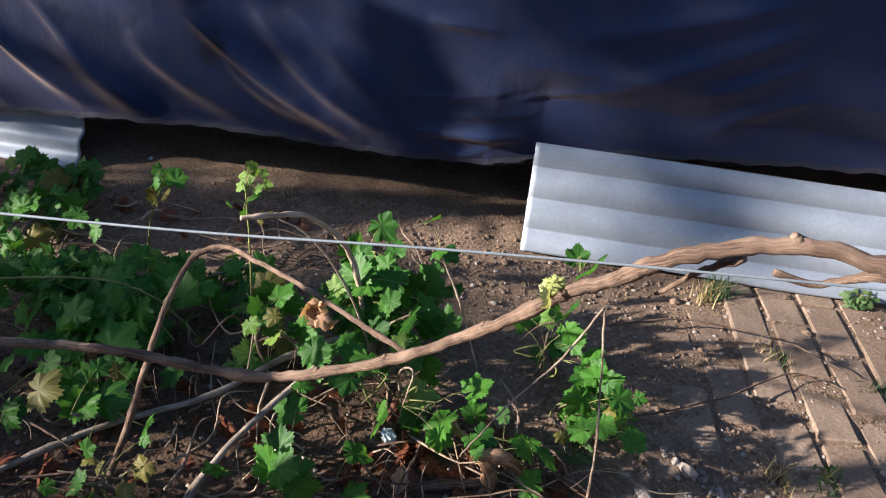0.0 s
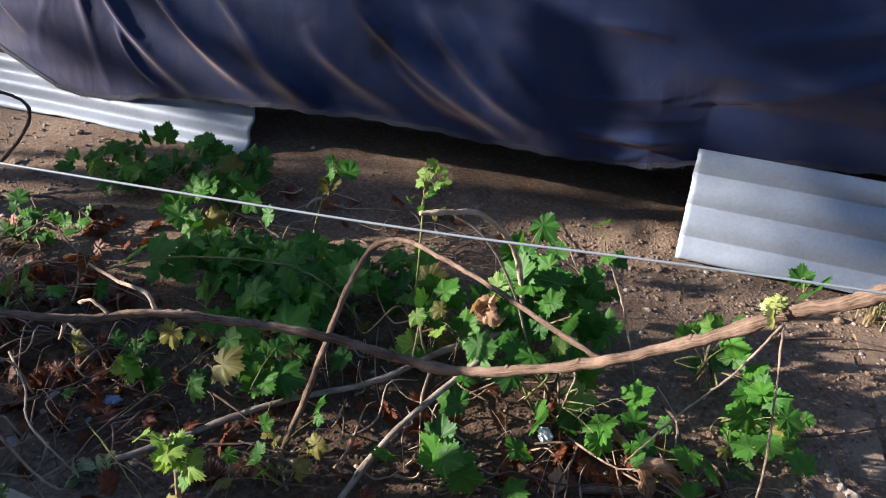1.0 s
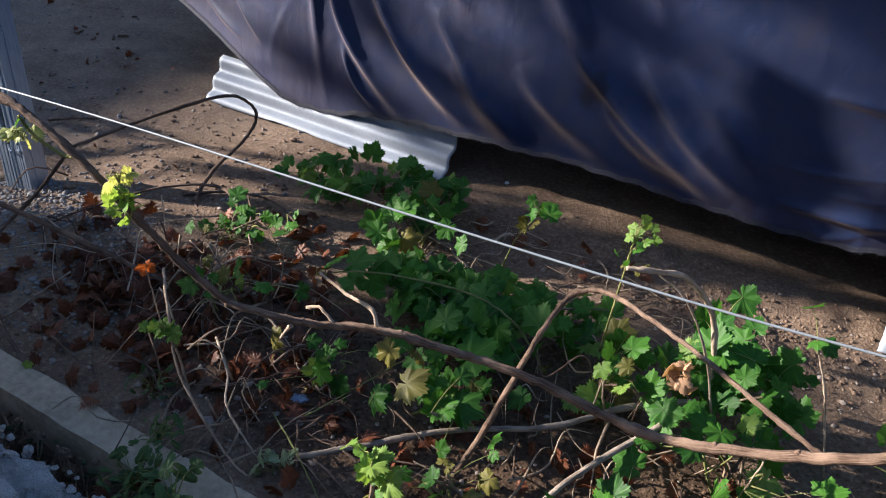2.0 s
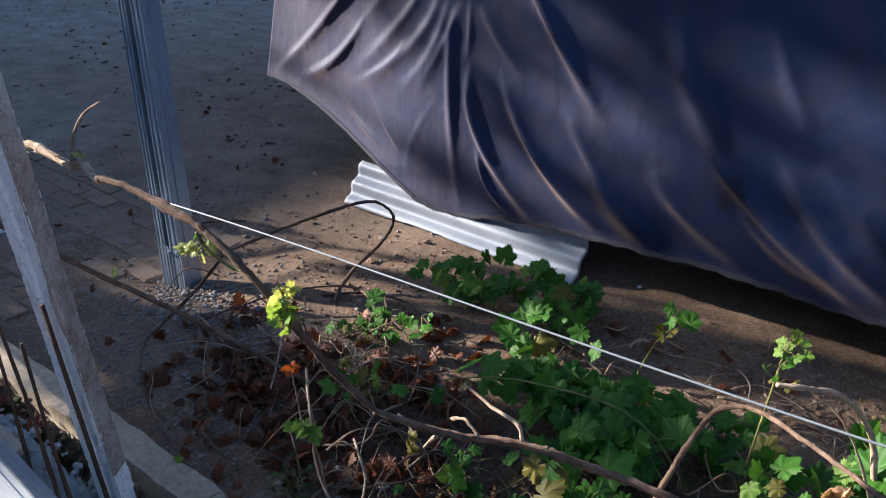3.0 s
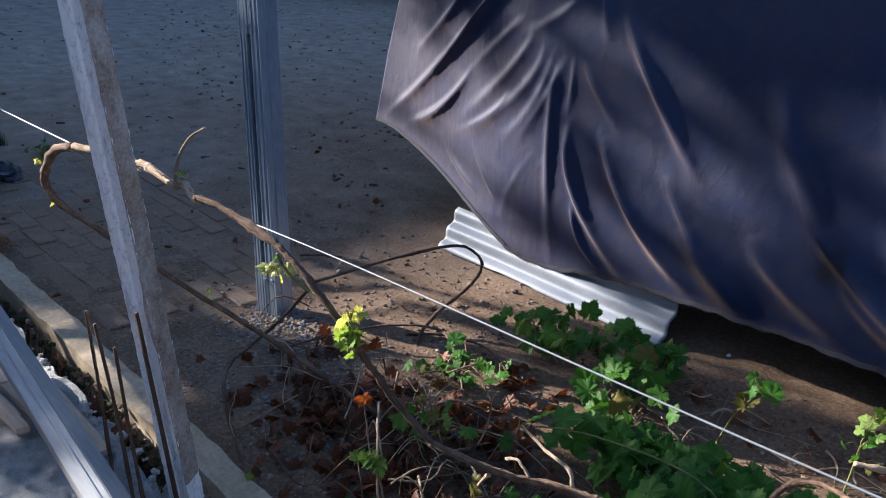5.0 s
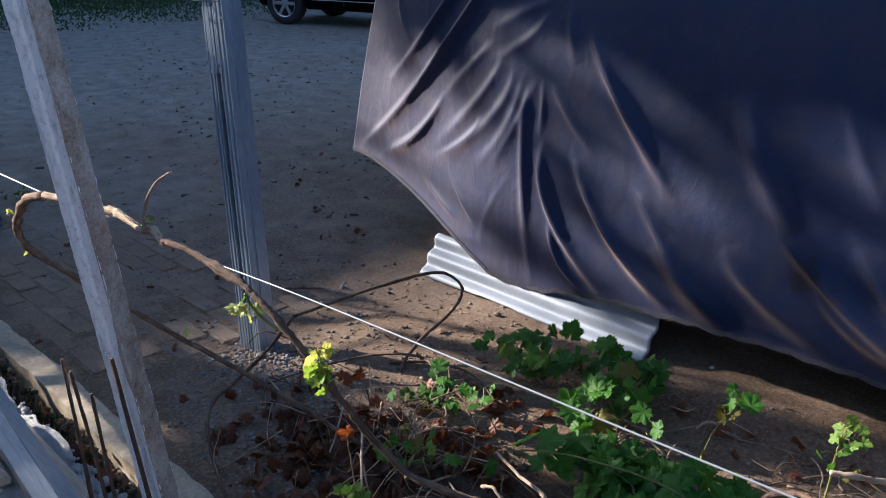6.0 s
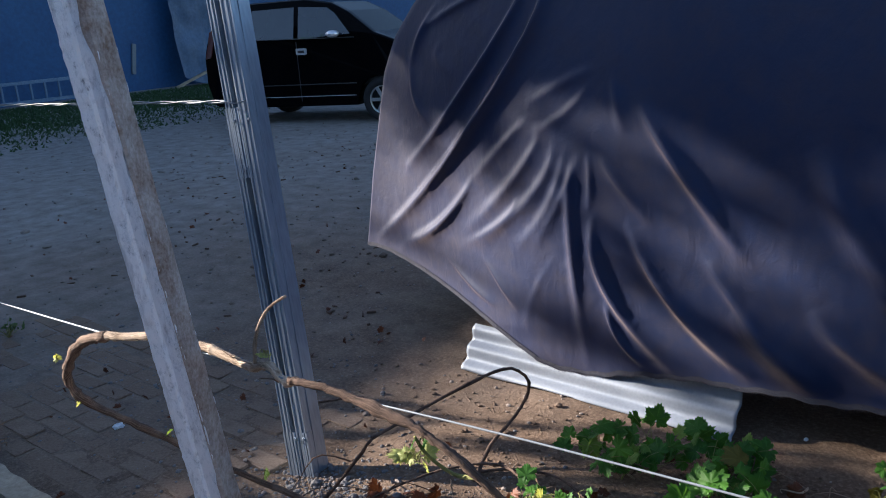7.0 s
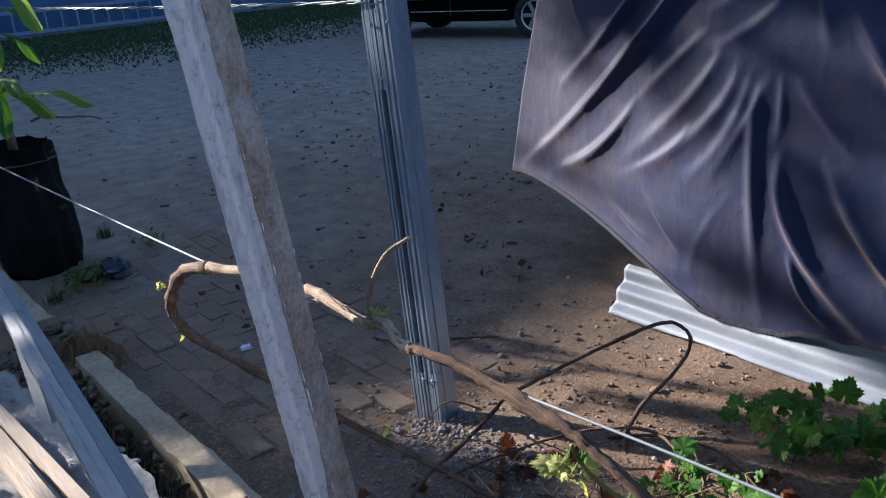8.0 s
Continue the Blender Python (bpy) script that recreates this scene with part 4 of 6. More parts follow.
# ---- sprawling vines on the bed ----
def clump(x, y, rx, ry, h, count, size, seed, mix=(0.86, 0.08, 0.06), label="sprawling grape vine shoots with green lobed leaves on soil", shoots=8):
    rnd = random.Random(seed)
    t = thing("sprawling_vine", x, y, ground_height(x, y), label, "grape vine", "sprawling vines")
    tips = []
    for k in range(shoots):
        a = rnd.uniform(0, 6.283)
        d = rnd.uniform(0.5, 1.0)
        x1, y1 = x + rx * d * math.cos(a), y + ry * d * math.sin(a)
        g0, g1 = ground_height(x, y) + 0.01, ground_height(x1, y1) + 0.03
        pts = [(x + rnd.gauss(0, 0.02), y + rnd.gauss(0, 0.02), g0), ((x * 2 + x1) / 3 + rnd.gauss(0, 0.03), (y * 2 + y1) / 3 + rnd.gauss(0, 0.03), g0 + h * rnd.uniform(0.5, 1.1)), ((x + 2 * x1) / 3 + rnd.gauss(0, 0.03), (y + 2 * y1) / 3 + rnd.gauss(0, 0.03), g0 + h * rnd.uniform(0.5, 1.2)), (x1, y1, g1 + h * rnd.uniform(0.1, 0.8))]
        bm = bmesh.new()
        tube(bm, pts, 0.0032, 0.0015, 16, 5, 0.15, 0.001, seed + k)
        part("shoot", bm, rnd.choice((M_SHOOT, M_DRY, M_CANE)), t, "", True)
        tips.append(spline(pts, 14))
    stalks = bmesh.new()
    for k in range(int(count * 1.15)):
        s = rnd.choice(tips)
        i = rnd.randrange(1, 14)
        base = Vector(s[i])
        r = rnd.random()
        kind, name = (LEAVES, "leaf") if r < mix[0] else (YOUNG, "young_leaf") if r < mix[0] + mix[1] else (YELLOW, "yellow_leaf")
        off = Vector((rnd.gauss(0, 0.045), rnd.gauss(0, 0.045), rnd.uniform(0.0, 0.06)))
        p = base + off
        p.z = max(p.z, ground_height(p.x, p.y) + 0.02)
        tube(stalks, [base, base + off * 0.5 + Vector((0, 0, 0.01)), p], 0.0012, 0.0008, 5, 4)
        hang_leaf(t, kind, p, size * rnd.uniform(0.6, 1.35), rnd, name, spread=0.42)
    tagged(part("leaf_stalk", stalks, M_SHOOT, t), kind="stuff")
    return t


DENSE = "dense mound of dark green grape leaves sprawling over soil"
clump(-1.68, 1.98, 0.22, 0.14, 0.09, 34, 0.075, 101)
clump(-1.40, 2.12, 0.20, 0.12, 0.09, 30, 0.075, 102, (0.80, 0.16, 0.04), "vine shoots with pale green leaves beside the corrugated sheet")
clump(-1.30, 1.90, 0.16, 0.12, 0.08, 18, 0.08, 103)
clump(-1.74, 1.58, 0.18, 0.16, 0.05, 22, 0.050, 104, (0.84, 0.06, 0.10), "small dark green vine shoots among dry twigs")
clump(-1.10, 1.60, 0.26, 0.20, 0.08, 58, 0.085, 105, (0.97, 0.01, 0.02), DENSE)
clump(-0.90, 1.50, 0.22, 0.22, 0.10, 62, 0.088, 106, (0.96, 0.02, 0.02), DENSE)
clump(-0.72, 1.72, 0.18, 0.14, 0.08, 24, 0.08, 107)
clump(-0.86, 1.24, 0.18, 0.12, 0.09, 17, 0.078, 108, (0.82, 0.12, 0.06))
clump(-1.14, 1.17, 0.16, 0.10, 0.06, 11, 0.06, 109, (0.8, 0.1, 0.1))
clump(-0.55, 1.48, 0.16, 0.16, 0.16, 20, 0.07, 110, (0.66, 0.22, 0.12), "tangled vine shoots with green and yellowing leaves")
clump(-0.26, 1.66, 0.18, 0.14, 0.17, 46, 0.09, 111, (0.93, 0.05, 0.02), DENSE)
clump(-0.20, 1.42, 0.20, 0.14, 0.15, 20, 0.085, 112, (0.86, 0.12, 0.02))
clump(-0.36, 1.14, 0.10, 0.08, 0.08, 9, 0.085, 113, (0.94, 0.05, 0.01))
clump(0.14, 1.64, 0.10, 0.10, 0.12, 13, 0.07, 114)
clump(0.25, 1.46, 0.13, 0.11, 0.10, 20, 0.062, 115, (0.86, 0.13, 0.01))
clump(0.06, 1.30, 0.12, 0.07, 0.08, 8, 0.06, 116, (0.75, 0.2, 0.05))
clump(-0.70, 1.02, 0.16, 0.10, 0.06, 8, 0.05, 117, (0.5, 0.1, 0.4), "thin vine shoots with yellowing leaves on bare soil")
clump(-1.55, 1.25, 0.14, 0.12, 0.09, 12, 0.05, 118, (0.4, 0.5, 0.1), "dry vine shoots with a few young leaves")


def shoot_plant(pts, r0, r1, leaves, label, m=None, mats=None, size=0.06, spread=0.03, name="vine_shoot", seed=1):
    """A single cane with leaves near its tip."""
    t = thing(name, *pts[0], label, "vine shoot", "single vine shoots")
    rnd = random.Random(seed)
    bm = bmesh.new()
    tube(bm, pts, r0, r1, 8 * len(pts), 7, 0.18, 0.001, seed)
    part("stem", bm, m or M_CANE, t, "", True)
    if leaves:
        sprig(t, rnd, pts[-1], mats or LEAVES, leaves, spread, size, spread=0.55)
        if leaves > 7:
            a, b = Vector(pts[-1]), Vector(pts[-2])
            sprig(t, rnd, a.lerp(b, 0.22), LEAVES, leaves // 2, spread * 1.3, size * 0.8, spread=0.6)
            sprig(t, rnd, a.lerp(b, 0.5), YELLOW, 3, spread * 1.2, size * 0.7, spread=0.6)
    return t


shoot_plant([(-1.02, 1.90, 0.02), (-0.95, 1.82, 0.22), (-0.87, 1.74, 0.36)], 0.003, 0.0018, 8, "upright vine shoot topped with fresh green leaves", M_SHOOT, LEAVES, 0.055, 0.02, seed=21)
shoot_plant([(-0.60, 1.60, 0.03), (-0.57, 1.52, 0.35), (-0.547, 1.451, 0.55)], 0.003, 0.0018, 8, "upright vine shoot with pale young leaves", M_SHOOT, YOUNG, 0.036, 0.02, seed=22)
shoot_plant([(-0.66, 0.68, 0.03), (-0.67, 0.665, 0.3), (-0.667, 0.661, 0.50)], 0.0045, 0.003, 11, "thin stake like shoot with a tuft of bright leaves", M_DRY, YOUNG, 0.045, 0.018, seed=23)
shoot_plant([(-1.36, 0.96, 0.02), (-1.40, 0.975, 0.12), (-1.431, 0.973, 0.20)], 0.004, 0.002, 8, "short dry shoot with small bright leaves", M_DRY, YOUNG, 0.042, 0.018, seed=24)
shoot_plant([(-0.744, 1.087, 0.0), (-0.70, 1.13, 0.14), (-0.668, 1.18, 0.27), (-0.649, 1.25, 0.37), (-0.632, 1.335, 0.425), (-0.600, 1.35, 0.455), (-0.549, 1.335, 0.481), (-0.46, 1.22, 0.545), (-0.343, 1.114, 0.584), (-0.24, 1.02, 0.612), (-0.15, 0.94, 0.632), (-0.105, 0.892, 0.652)], 0.0072, 0.0034, 0, "brown vine cane arching out of the ground", M_CANE, seed=25, name="arched_cane")
shoot_plant([(-0.30, 1.62, 0.02), (-0.344, 1.602, 0.287), (-0.38, 1.56, 0.40), (-0.43, 1.48, 0.49), (-0.476, 1.411, 0.522), (-0.53, 1.37, 0.53)], 0.0075, 0.005, 0, "pale peeling cane bent over in an arch", M_CANE_PALE, DEAD, 0.04, 0.02, seed=26, name="arched_cane")
shoot_plant([(-0.27, 1.55, 0.02), (-0.33, 1.52, 0.26), (-0.41, 1.47, 0.44), (-0.48, 1.44, 0.50)], 0.003, 0.002, 0, "thin pale cane beside the arch", M_CANE_PALE, seed=27, name="arched_cane")
shoot_plant([(-0.36, 1.42, 0.17), (-0.50, 1.162, 0.113), (-0.57, 0.93, 0.05)], 0.0075, 0.006, 0, "grey dead cane lying slanted", M_CANE_GREY, seed=28, name="fallen_cane")
shoot_plant([(-0.34, 1.57, 0.12), (-0.476, 1.472, 0.10), (-0.605, 1.315, 0.09), (-0.777, 1.194, 0.08), (-0.906, 1.067, 0.07), (-1.031, 0.937, 0.06)], 0.0075, 0.006, 0, "grey brown dead cane lying across the bed", M_CANE_GREY, seed=29, name="fallen_cane")
shoot_plant([(-1.263, 1.272, 0.26), (-1.175, 1.378, 0.25), (-1.041, 1.449, 0.24), (-0.91, 1.50, 0.22), (-0.80, 1.52, 0.17), (-0.70, 1.53, 0.05)], 0.002, 0.0028, 2, "slender green runner stretched over the leaves", M_SHOOT, YELLOW, 0.035, 0.015, seed=30, name="runner")
shoot_plant([(-1.84, 1.56, 0.02), (-2.00, 1.64, 0.03), (-2.06, 1.78, 0.075), (-2.035, 1.92, 0.155), (-2.02, 1.965, 0.23), (-2.014, 1.91, 0.305), (-2.012, 1.79, 0.358), (-2.005, 1.50, 0.385), (-1.999, 1.21, 0.392)], 0.0058, 0.0048, 0, "dark vine cane hooped over the ground", M_CANE_DARK, seed=31, name="hooped_cane")
shoot_plant([(-1.999, 1.21, 0.392), (-2.11, 1.17, 0.24), (-2.20, 1.10, 0.12), (-2.10, 0.98, 0.155), (-2.0, 0.90, 0.14), (-1.85, 0.84, 0.09), (-1.72, 0.80, 0.068)], 0.0045, 0.005, 1, "dark cane trailing over the kerb", M_CANE_DARK, YOUNG, 0.03, 0.01, seed=32, name="trailing_cane")
shoot_plant([(-2.08, 1.66, 0.03), (-1.96, 1.74, 0.05), (-1.80, 1.78, 0.055), (-1.66, 1.74, 0.03)], 0.0045, 0.0035, 0, "dark cane lying along the soil beside the leaves", M_CANE_DARK, seed=48, name="trailing_cane")
shoot_plant([(-2.90, 1.79, 0.012), (-2.84, 1.84, 0.02), (-2.78, 1.92, 0.012)], 0.005, 0.003, 0, "short dark twig lying on the yard soil", M_CANE_DARK, seed=49, name="fallen_twig")
shoot_plant([(-1.93, 1.44, 0.02), (-1.94, 1.45, 0.09), (-1.955, 1.46, 0.16)], 0.0022, 0.0015, 0, "thin pale stick standing in the soil", M_CANE_PALE, seed=50, name="dry_stick")
shoot_plant([(-1.66, 1.52, 0.03), (-1.80, 1.62, 0.10), (-1.95, 1.68, 0.10), (-2.08, 1.55, 0.10), (-2.20, 1.36, 0.06), (-2.28, 1.20, 0.02)], 0.0045, 0.003, 0, "dark cane creeping along the soil", M_CANE_DARK, seed=33, name="trailing_cane")
shoot_plant([(0.238, 1.20, 0.02), (0.229, 1.224, 0.235), (0.205, 1.36, 0.46)], 0.0026, 0.0020, 0, "thin dry stalk standing in the bed with a snapped tip", M_DRY, seed=34, name="dry_stalk")
shoot_plant([(0.205, 1.36, 0.46), (0.129, 1.289, 0.36), (0.052, 1.207, 0.317), (-0.03, 1.14, 0.22)], 0.0024, 0.0016, 0, "thin dry stalk bent down from its snapped tip", M_DRY, seed=35, name="dry_stalk")
shoot_plant([(-0.02, 1.58, 0.04), (-0.086, 1.55, 0.273), (-0.143, 1.55, 0.402)], 0.0025, 0.002, 3, "thin reddish shoot with small leaves", M_CANE_PALE, LEAVES, 0.05, 0.025, seed=36)


shoot_plant([(-1.116, 1.057, 0.03), (-1.035, 1.175, 0.09), (-1.006, 1.39, 0.06)], 0.002, 0.0015, 0, "thin green vine stem trailing over soil", M_SHOOT, seed=41, name="trailing_shoot")
shoot_plant([(-1.596, 1.125, 0.22), (-1.451, 0.999, 0.20), (-1.342, 0.919, 0.14), (-1.124, 0.828, 0.10), (-1.065, 0.831, 0.07)], 0.0034, 0.0026, 0, "pale brown dry cane trailing over the kerb", M_DRY, seed=42, name="trailing_cane")
shoot_plant([(-1.396, 1.088, 0.12), (-1.268, 0.988, 0.14), (-1.209, 0.921, 0.12), (-1.097, 0.893, 0.05)], 0.0028, 0.002, 0, "crooked pale dry cane among the prunings", M_CANE_PALE, seed=43, name="trailing_cane")
shoot_plant([(-1.176, 1.032, 0.04), (-1.028, 0.933, 0.08), (-0.901, 0.858, 0.06)], 0.0018, 0.0014, 0, "thin green vine stem trailing over soil", M_SHOOT, seed=44, name="trailing_shoot")
shoot_plant([(0.20, 1.50, 0.02), (0.38, 1.55, 0.035), (0.59, 1.67, 0.03), (0.78, 1.81, 0.03), (0.88, 1.80, 0.02)], 0.0028, 0.0018, 0, "long thin dark twig lying over the paving", M_CANE_DARK, seed=45, name="fallen_twig")
shoot_plant([(0.29, 1.90, 0.02), (0.50, 1.98, 0.03), (0.71, 1.97, 0.03), (0.81, 1.95, 0.03), (0.95, 1.86, 0.02)], 0.0026, 0.0016, 0, "long thin brown twig lying over the paving", M_CANE, seed=46, name="fallen_twig")
M_ORANGE = leaf_material("orange_leaf", (0.28, 0.06, 0.015), (0.42, 0.11, 0.025), 0.35)
ORANGE = [leaf_mesh("orange_leaf", M_ORANGE, 70, curl=0.7)]
shoot_plant([(-1.54, 1.06, 0.04), (-1.55, 1.05, 0.18), (-1.559, 1.041, 0.275)], 0.0022, 0.0014, 2, "dry shoot with a withered orange leaf", M_DRY, ORANGE, 0.045, 0.008, seed=47)


# ---- dead wood, dry leaves, litter ----
def twig_heap(x, y, rx, ry, h, count, seed, label, mats):
    rnd = random.Random(seed)
    t = thing("dry_prunings", x, y, ground_height(x, y), label, "dry twigs", "heaps of prunings")
    for k in range(count):
        a = rnd.uniform(0, 6.283)
        c = Vector((x + rnd.gauss(0, rx * 0.5), y + rnd.gauss(0, ry * 0.5), 0))
        L = rnd.uniform(0.08, 0.30)
        d = Vector((math.cos(a), math.sin(a), 0)) * L / 2
        pts = []
        for s in (-1, -0.3, 0.35, 1):
            p = c + d * s + Vector((rnd.gauss(0, 0.011), rnd.gauss(0, 0.011), 0))
            p.z = ground_height(p.x, p.y) + 0.006 + max(0.0, h * rnd.uniform(0, 1) * (1 - 0.5 * abs(s)))
            pts.append(p)
        bm = bmesh.new()
        tube(bm, pts, rnd.uniform(0.0014, 0.0036), 0.0010, 12, 5, 0.2, 0.001, seed + k)
        part("twig", bm, rnd.choice(mats), t, "", True)


twig_heap(-1.60, 1.22, 0.5, 0.36, 0.16, 70, 201, "heap of brown dry vine prunings on the soil", (M_DRY, M_CANE_PALE, M_CANE, M_CANE_DARK, M_DRY))
twig_heap(-1.10, 1.00, 0.45, 0.20, 0.06, 30, 202, "scattered dry vine twigs on dark soil", (M_DRY, M_CANE, M_CANE_DARK))
twig_heap(-0.45, 1.30, 0.5, 0.30, 0.10, 40, 203, "dry vine twigs tangled under the leaves", (M_DRY, M_CANE, M_CANE_PALE))
twig_heap(0.0, 1.25, 0.30, 0.14, 0.08, 30, 204, "dry vine twigs round an old stump", (M_CANE, M_CANE_DARK, M_DRY))
twig_heap(-1.15, 2.02, 0.45, 0.20, 0.05, 26, 205, "thin dry twigs on sunlit soil", (M_DRY, M_CANE_PALE, M_DRY))
twig_heap(-0.55, 1.98, 0.45, 0.16, 0.06, 22, 206, "thin dry twigs on sunlit soil", (M_DRY, M_CANE, M_DRY))


def stump():
    t = thing("vine_stump", 0.02, 1.26, 0.02, "cut old vine stump with peeling orange bark", "stump")
    bark = bark_material("stump_bark", (0.20, 0.105, 0.055), (0.46, 0.29, 0.17))
    for k, (pts, r0, r1) in enumerate((([(0.043, 1.255, -0.02), (0.036, 1.256, 0.05), (0.02, 1.257, 0.11)], 0.013, 0.014), ([(0.005, 1.255, 0.115), (0.045, 1.258, 0.118), (0.078, 1.263, 0.10), (0.10, 1.27, 0.07), (0.119, 1.275, 0.03)], 0.014, 0.010), ([(0.01, 1.256, 0.115), (-0.03, 1.30, 0.115), (-0.082, 1.356, 0.10)], 0.009, 0.006), ([(0.03, 1.26, 0.03), (-0.06, 1.22, 0.04), (-0.17, 1.20, 0.025)], 0.009, 0.006), ([(0.03, 1.26, 0.02), (0.0, 1.19, 0.03), (-0.08, 1.13, 0.02)], 0.008, 0.005))):
        bm = bmesh.new()
        tube(bm, pts, r0, r1, 20, 9, 0.25, 0.0015, k + 1)
        part("stump_limb", bm, bark if k < 3 else M_CANE, t, "", True)


stump()


def litter(name, meshes, spots, label, category, seed, size, lift=0.012):
    """Loose leaves joined into one sheet of litter."""
    rnd = random.Random(seed)
    bm = bmesh.new()
    for x, y, rx, ry, c in spots:
        for _ in range(c):
            p = Vector((x + rnd.gauss(0, rx * 0.5), y + rnd.gauss(0, ry * 0.5), 0))
            if p.y < 0.84 and p.y > 0.70:
                p.z = 0.07
            else:
                p.z = ground_height(p.x, p.y) + lift + 0.03 * rnd.random() ** 3
            s = size * rnd.uniform(0.5, 1.2)
            k = bmesh.new()
            k.from_mesh(rnd.choice(meshes))
            k.transform(Matrix.LocRotScale(p, aim(rnd, 0.6, (0, 0, 1), 0.7), (s, s, s)))
            add_to(bm, k)
    me = put_mesh(name, bm, meshes[0].materials[0], True)
    tagged(new(name, me), label, category, "", "stuff")


litter("dead_leaf_litter", DEAD, ((-1.75, 1.22, 0.5, 0.3, 190), (-1.6, 1.08, 0.5, 0.2, 120), (-1.55, 1.42, 0.3, 0.15, 70), (-1.9, 0.6, 0.9, 0.08, 60), (-1.0, 1.05, 0.8, 0.2, 70),  (-0.3, 1.3, 0.7, 0.3, 60), (0.0, 1.27, 0.3, 0.12, 30), (-1.6, 1.75, 0.3, 0.15, 24), (-0.85, 2.1, 0.3, 0.1, 10)), "brown curled dead vine leaves lying on soil", "dead leaves", 301, 0.062)


litter("yard_leaf_litter", DEAD, ((-3.4, 1.5, 1.4, 0.6, 26), (-5.5, 3.4, 2.6, 1.6, 40), (-8.0, 5.0, 3.0, 2.0, 40), (-3.2, 2.2, 0.8, 0.4, 10)), "small dry brown leaves scattered over the yard", "dead leaves", 305, 0.035, 0.004)


def pebbles(name, material, label, spots, seed):
    rnd = random.Random(seed)
    vs, fs = [], []
    k = bmesh.new()
    bmesh.ops.create_icosphere(k, subdivisions=1, radius=1.0)
    base = [v.co.copy() for v in k.verts]
    idx = [[v.index for v in f.verts] for f in k.faces]
    k.free()
    for x, y, rx, ry, c, s in spots:
        for _ in range(c):
            px, py = x + rnd.gauss(0, rx * 0.55), y + rnd.gauss(0, ry * 0.55)
            if py < 0.86 or (2.45 < py < 4.4 and px > -3.4):
                continue
            r = s * (0.35 + 1.3 * rnd.random() ** 3) * (2.0 if rnd.random() < 0.03 else 1)
            sx, sy, sz = r * rnd.uniform(0.7, 1.3), r * rnd.uniform(0.7, 1.3), r * rnd.uniform(0.5, 0.8)
            a = rnd.uniform(0, 6.28)
            z = (ground_height(px, py) if -9 < px < 5 and py < 9 else 0) + sz * 0.35
            o = len(vs)
            for b in base:
                q = 1 + rnd.uniform(-0.15, 0.15)
                X, Y = b.x * sx * q, b.y * sy * q
                vs.append((px + X * math.cos(a) - Y * math.sin(a), py + X * math.sin(a) + Y * math.cos(a), z + b.z * sz * q))
            fs += [[o + i for i in f] for f in idx]
    me = bpy.data.meshes.new(name)
    me.from_pydata(vs, [], fs)
    me.materials.append(material)
    tagged(new(name, me), label, "pebbles", "", "stuff")


pebbles("pebbles", M_PEBBLE, "loose grey and tan pebbles and grit on soil", [(0.65, 1.38, 0.5, 0.14, 150, 0.008), (0.55, 1.37, 0.3, 0.06, 16, 0.016), (0.9, 1.8, 0.9, 0.7, 1300, 0.0045), (-0.3, 1.1, 1.2, 0.3, 420, 0.005), (-0.2, 2.1, 1.2, 0.25, 420, 0.0045), (-2.3, 1.5, 0.8, 0.5, 500, 0.005), (-3.2, 1.9, 1.6, 0.9, 420, 0.006), (-5.5, 3.5, 3.0, 1.8, 500, 0.009), (-8.0, 5.5, 4.0, 3.0, 400, 0.016), (-2.3, 1.35, 0.35, 0.12, 260, 0.006), (-1.5, 0.95, 0.8, 0.14, 200, 0.006)], 9)
pebbles("cement_grit", M_GRIT, "grey spilled cement grit round the steel post", [(-2.35, 1.22, 0.45, 0.35, 1500, 0.0045), (-2.45, 1.42, 0.22, 0.15, 500, 0.006), (-1.95, 1.1, 0.35, 0.25, 600, 0.004), (-3.3, 1.6, 1.4, 0.6, 700, 0.006)], 19)
pebbles("soil_crumbs", M_SOIL, "brown soil crumbs and clods strewn over the ground", [(-0.4, 1.2, 1.3, 0.5, 5200, 0.0055), (0.6, 1.6, 0.8, 0.5, 2200, 0.0045), (-0.3, 2.15, 1.1, 0.2, 2200, 0.005), (-2.2, 1.9, 0.8, 0.5, 700, 0.006), (-5.0, 3.2, 2.6, 1.6, 450, 0.010), (-8.5, 6.0, 4.0, 3.0, 300, 0.018)], 29)


def crumpled(name, x, y, s, material, label, category, seed):
    bm = bmesh.new()
    bmesh.ops.create_icosphere(bm, subdivisions=3, radius=1.0)
    for v in bm.verts:
        p = v.co
        v.co = Vector((p.x, p.y * 0.7, p.z * 0.45)) * s * (1 + 0.55 * noise.noise(p * 2.1 + Vector((seed, 0, 0))))
    bm.transform(Matrix.Translation((x, y, ground_height(x, y) + s * 0.35)) @ pose(0, 0, 0, 10, 0, seed * 40))
    solo(name, bm, material, label, category, smooth=False, origin=(x, y, 0))


M_FILM = simple("thin_plastic_film", (0.55, 0.60, 0.66), (0.75, 0.79, 0.83), 30.0, 0.3, 0.0, 0.2, 0.003)
M_FIBRE = bark_material("dry_fibre", (0.20, 0.115, 0.06), (0.42, 0.27, 0.16))
crumpled("plastic_scrap", -0.197, 1.335, 0.024, M_FILM, "small crumpled pale plastic scrap on soil", "litter", 3)
M_BLUISH = simple("bluish_plastic_film", (0.16, 0.20, 0.30), (0.30, 0.35, 0.46), 60.0, 0.35, 0.0, 0.2, 0.003)
crumpled("plastic_scrap", -1.155, 1.107, 0.020, M_BLUISH, "small crumpled bluish plastic scrap on soil", "litter", 5)
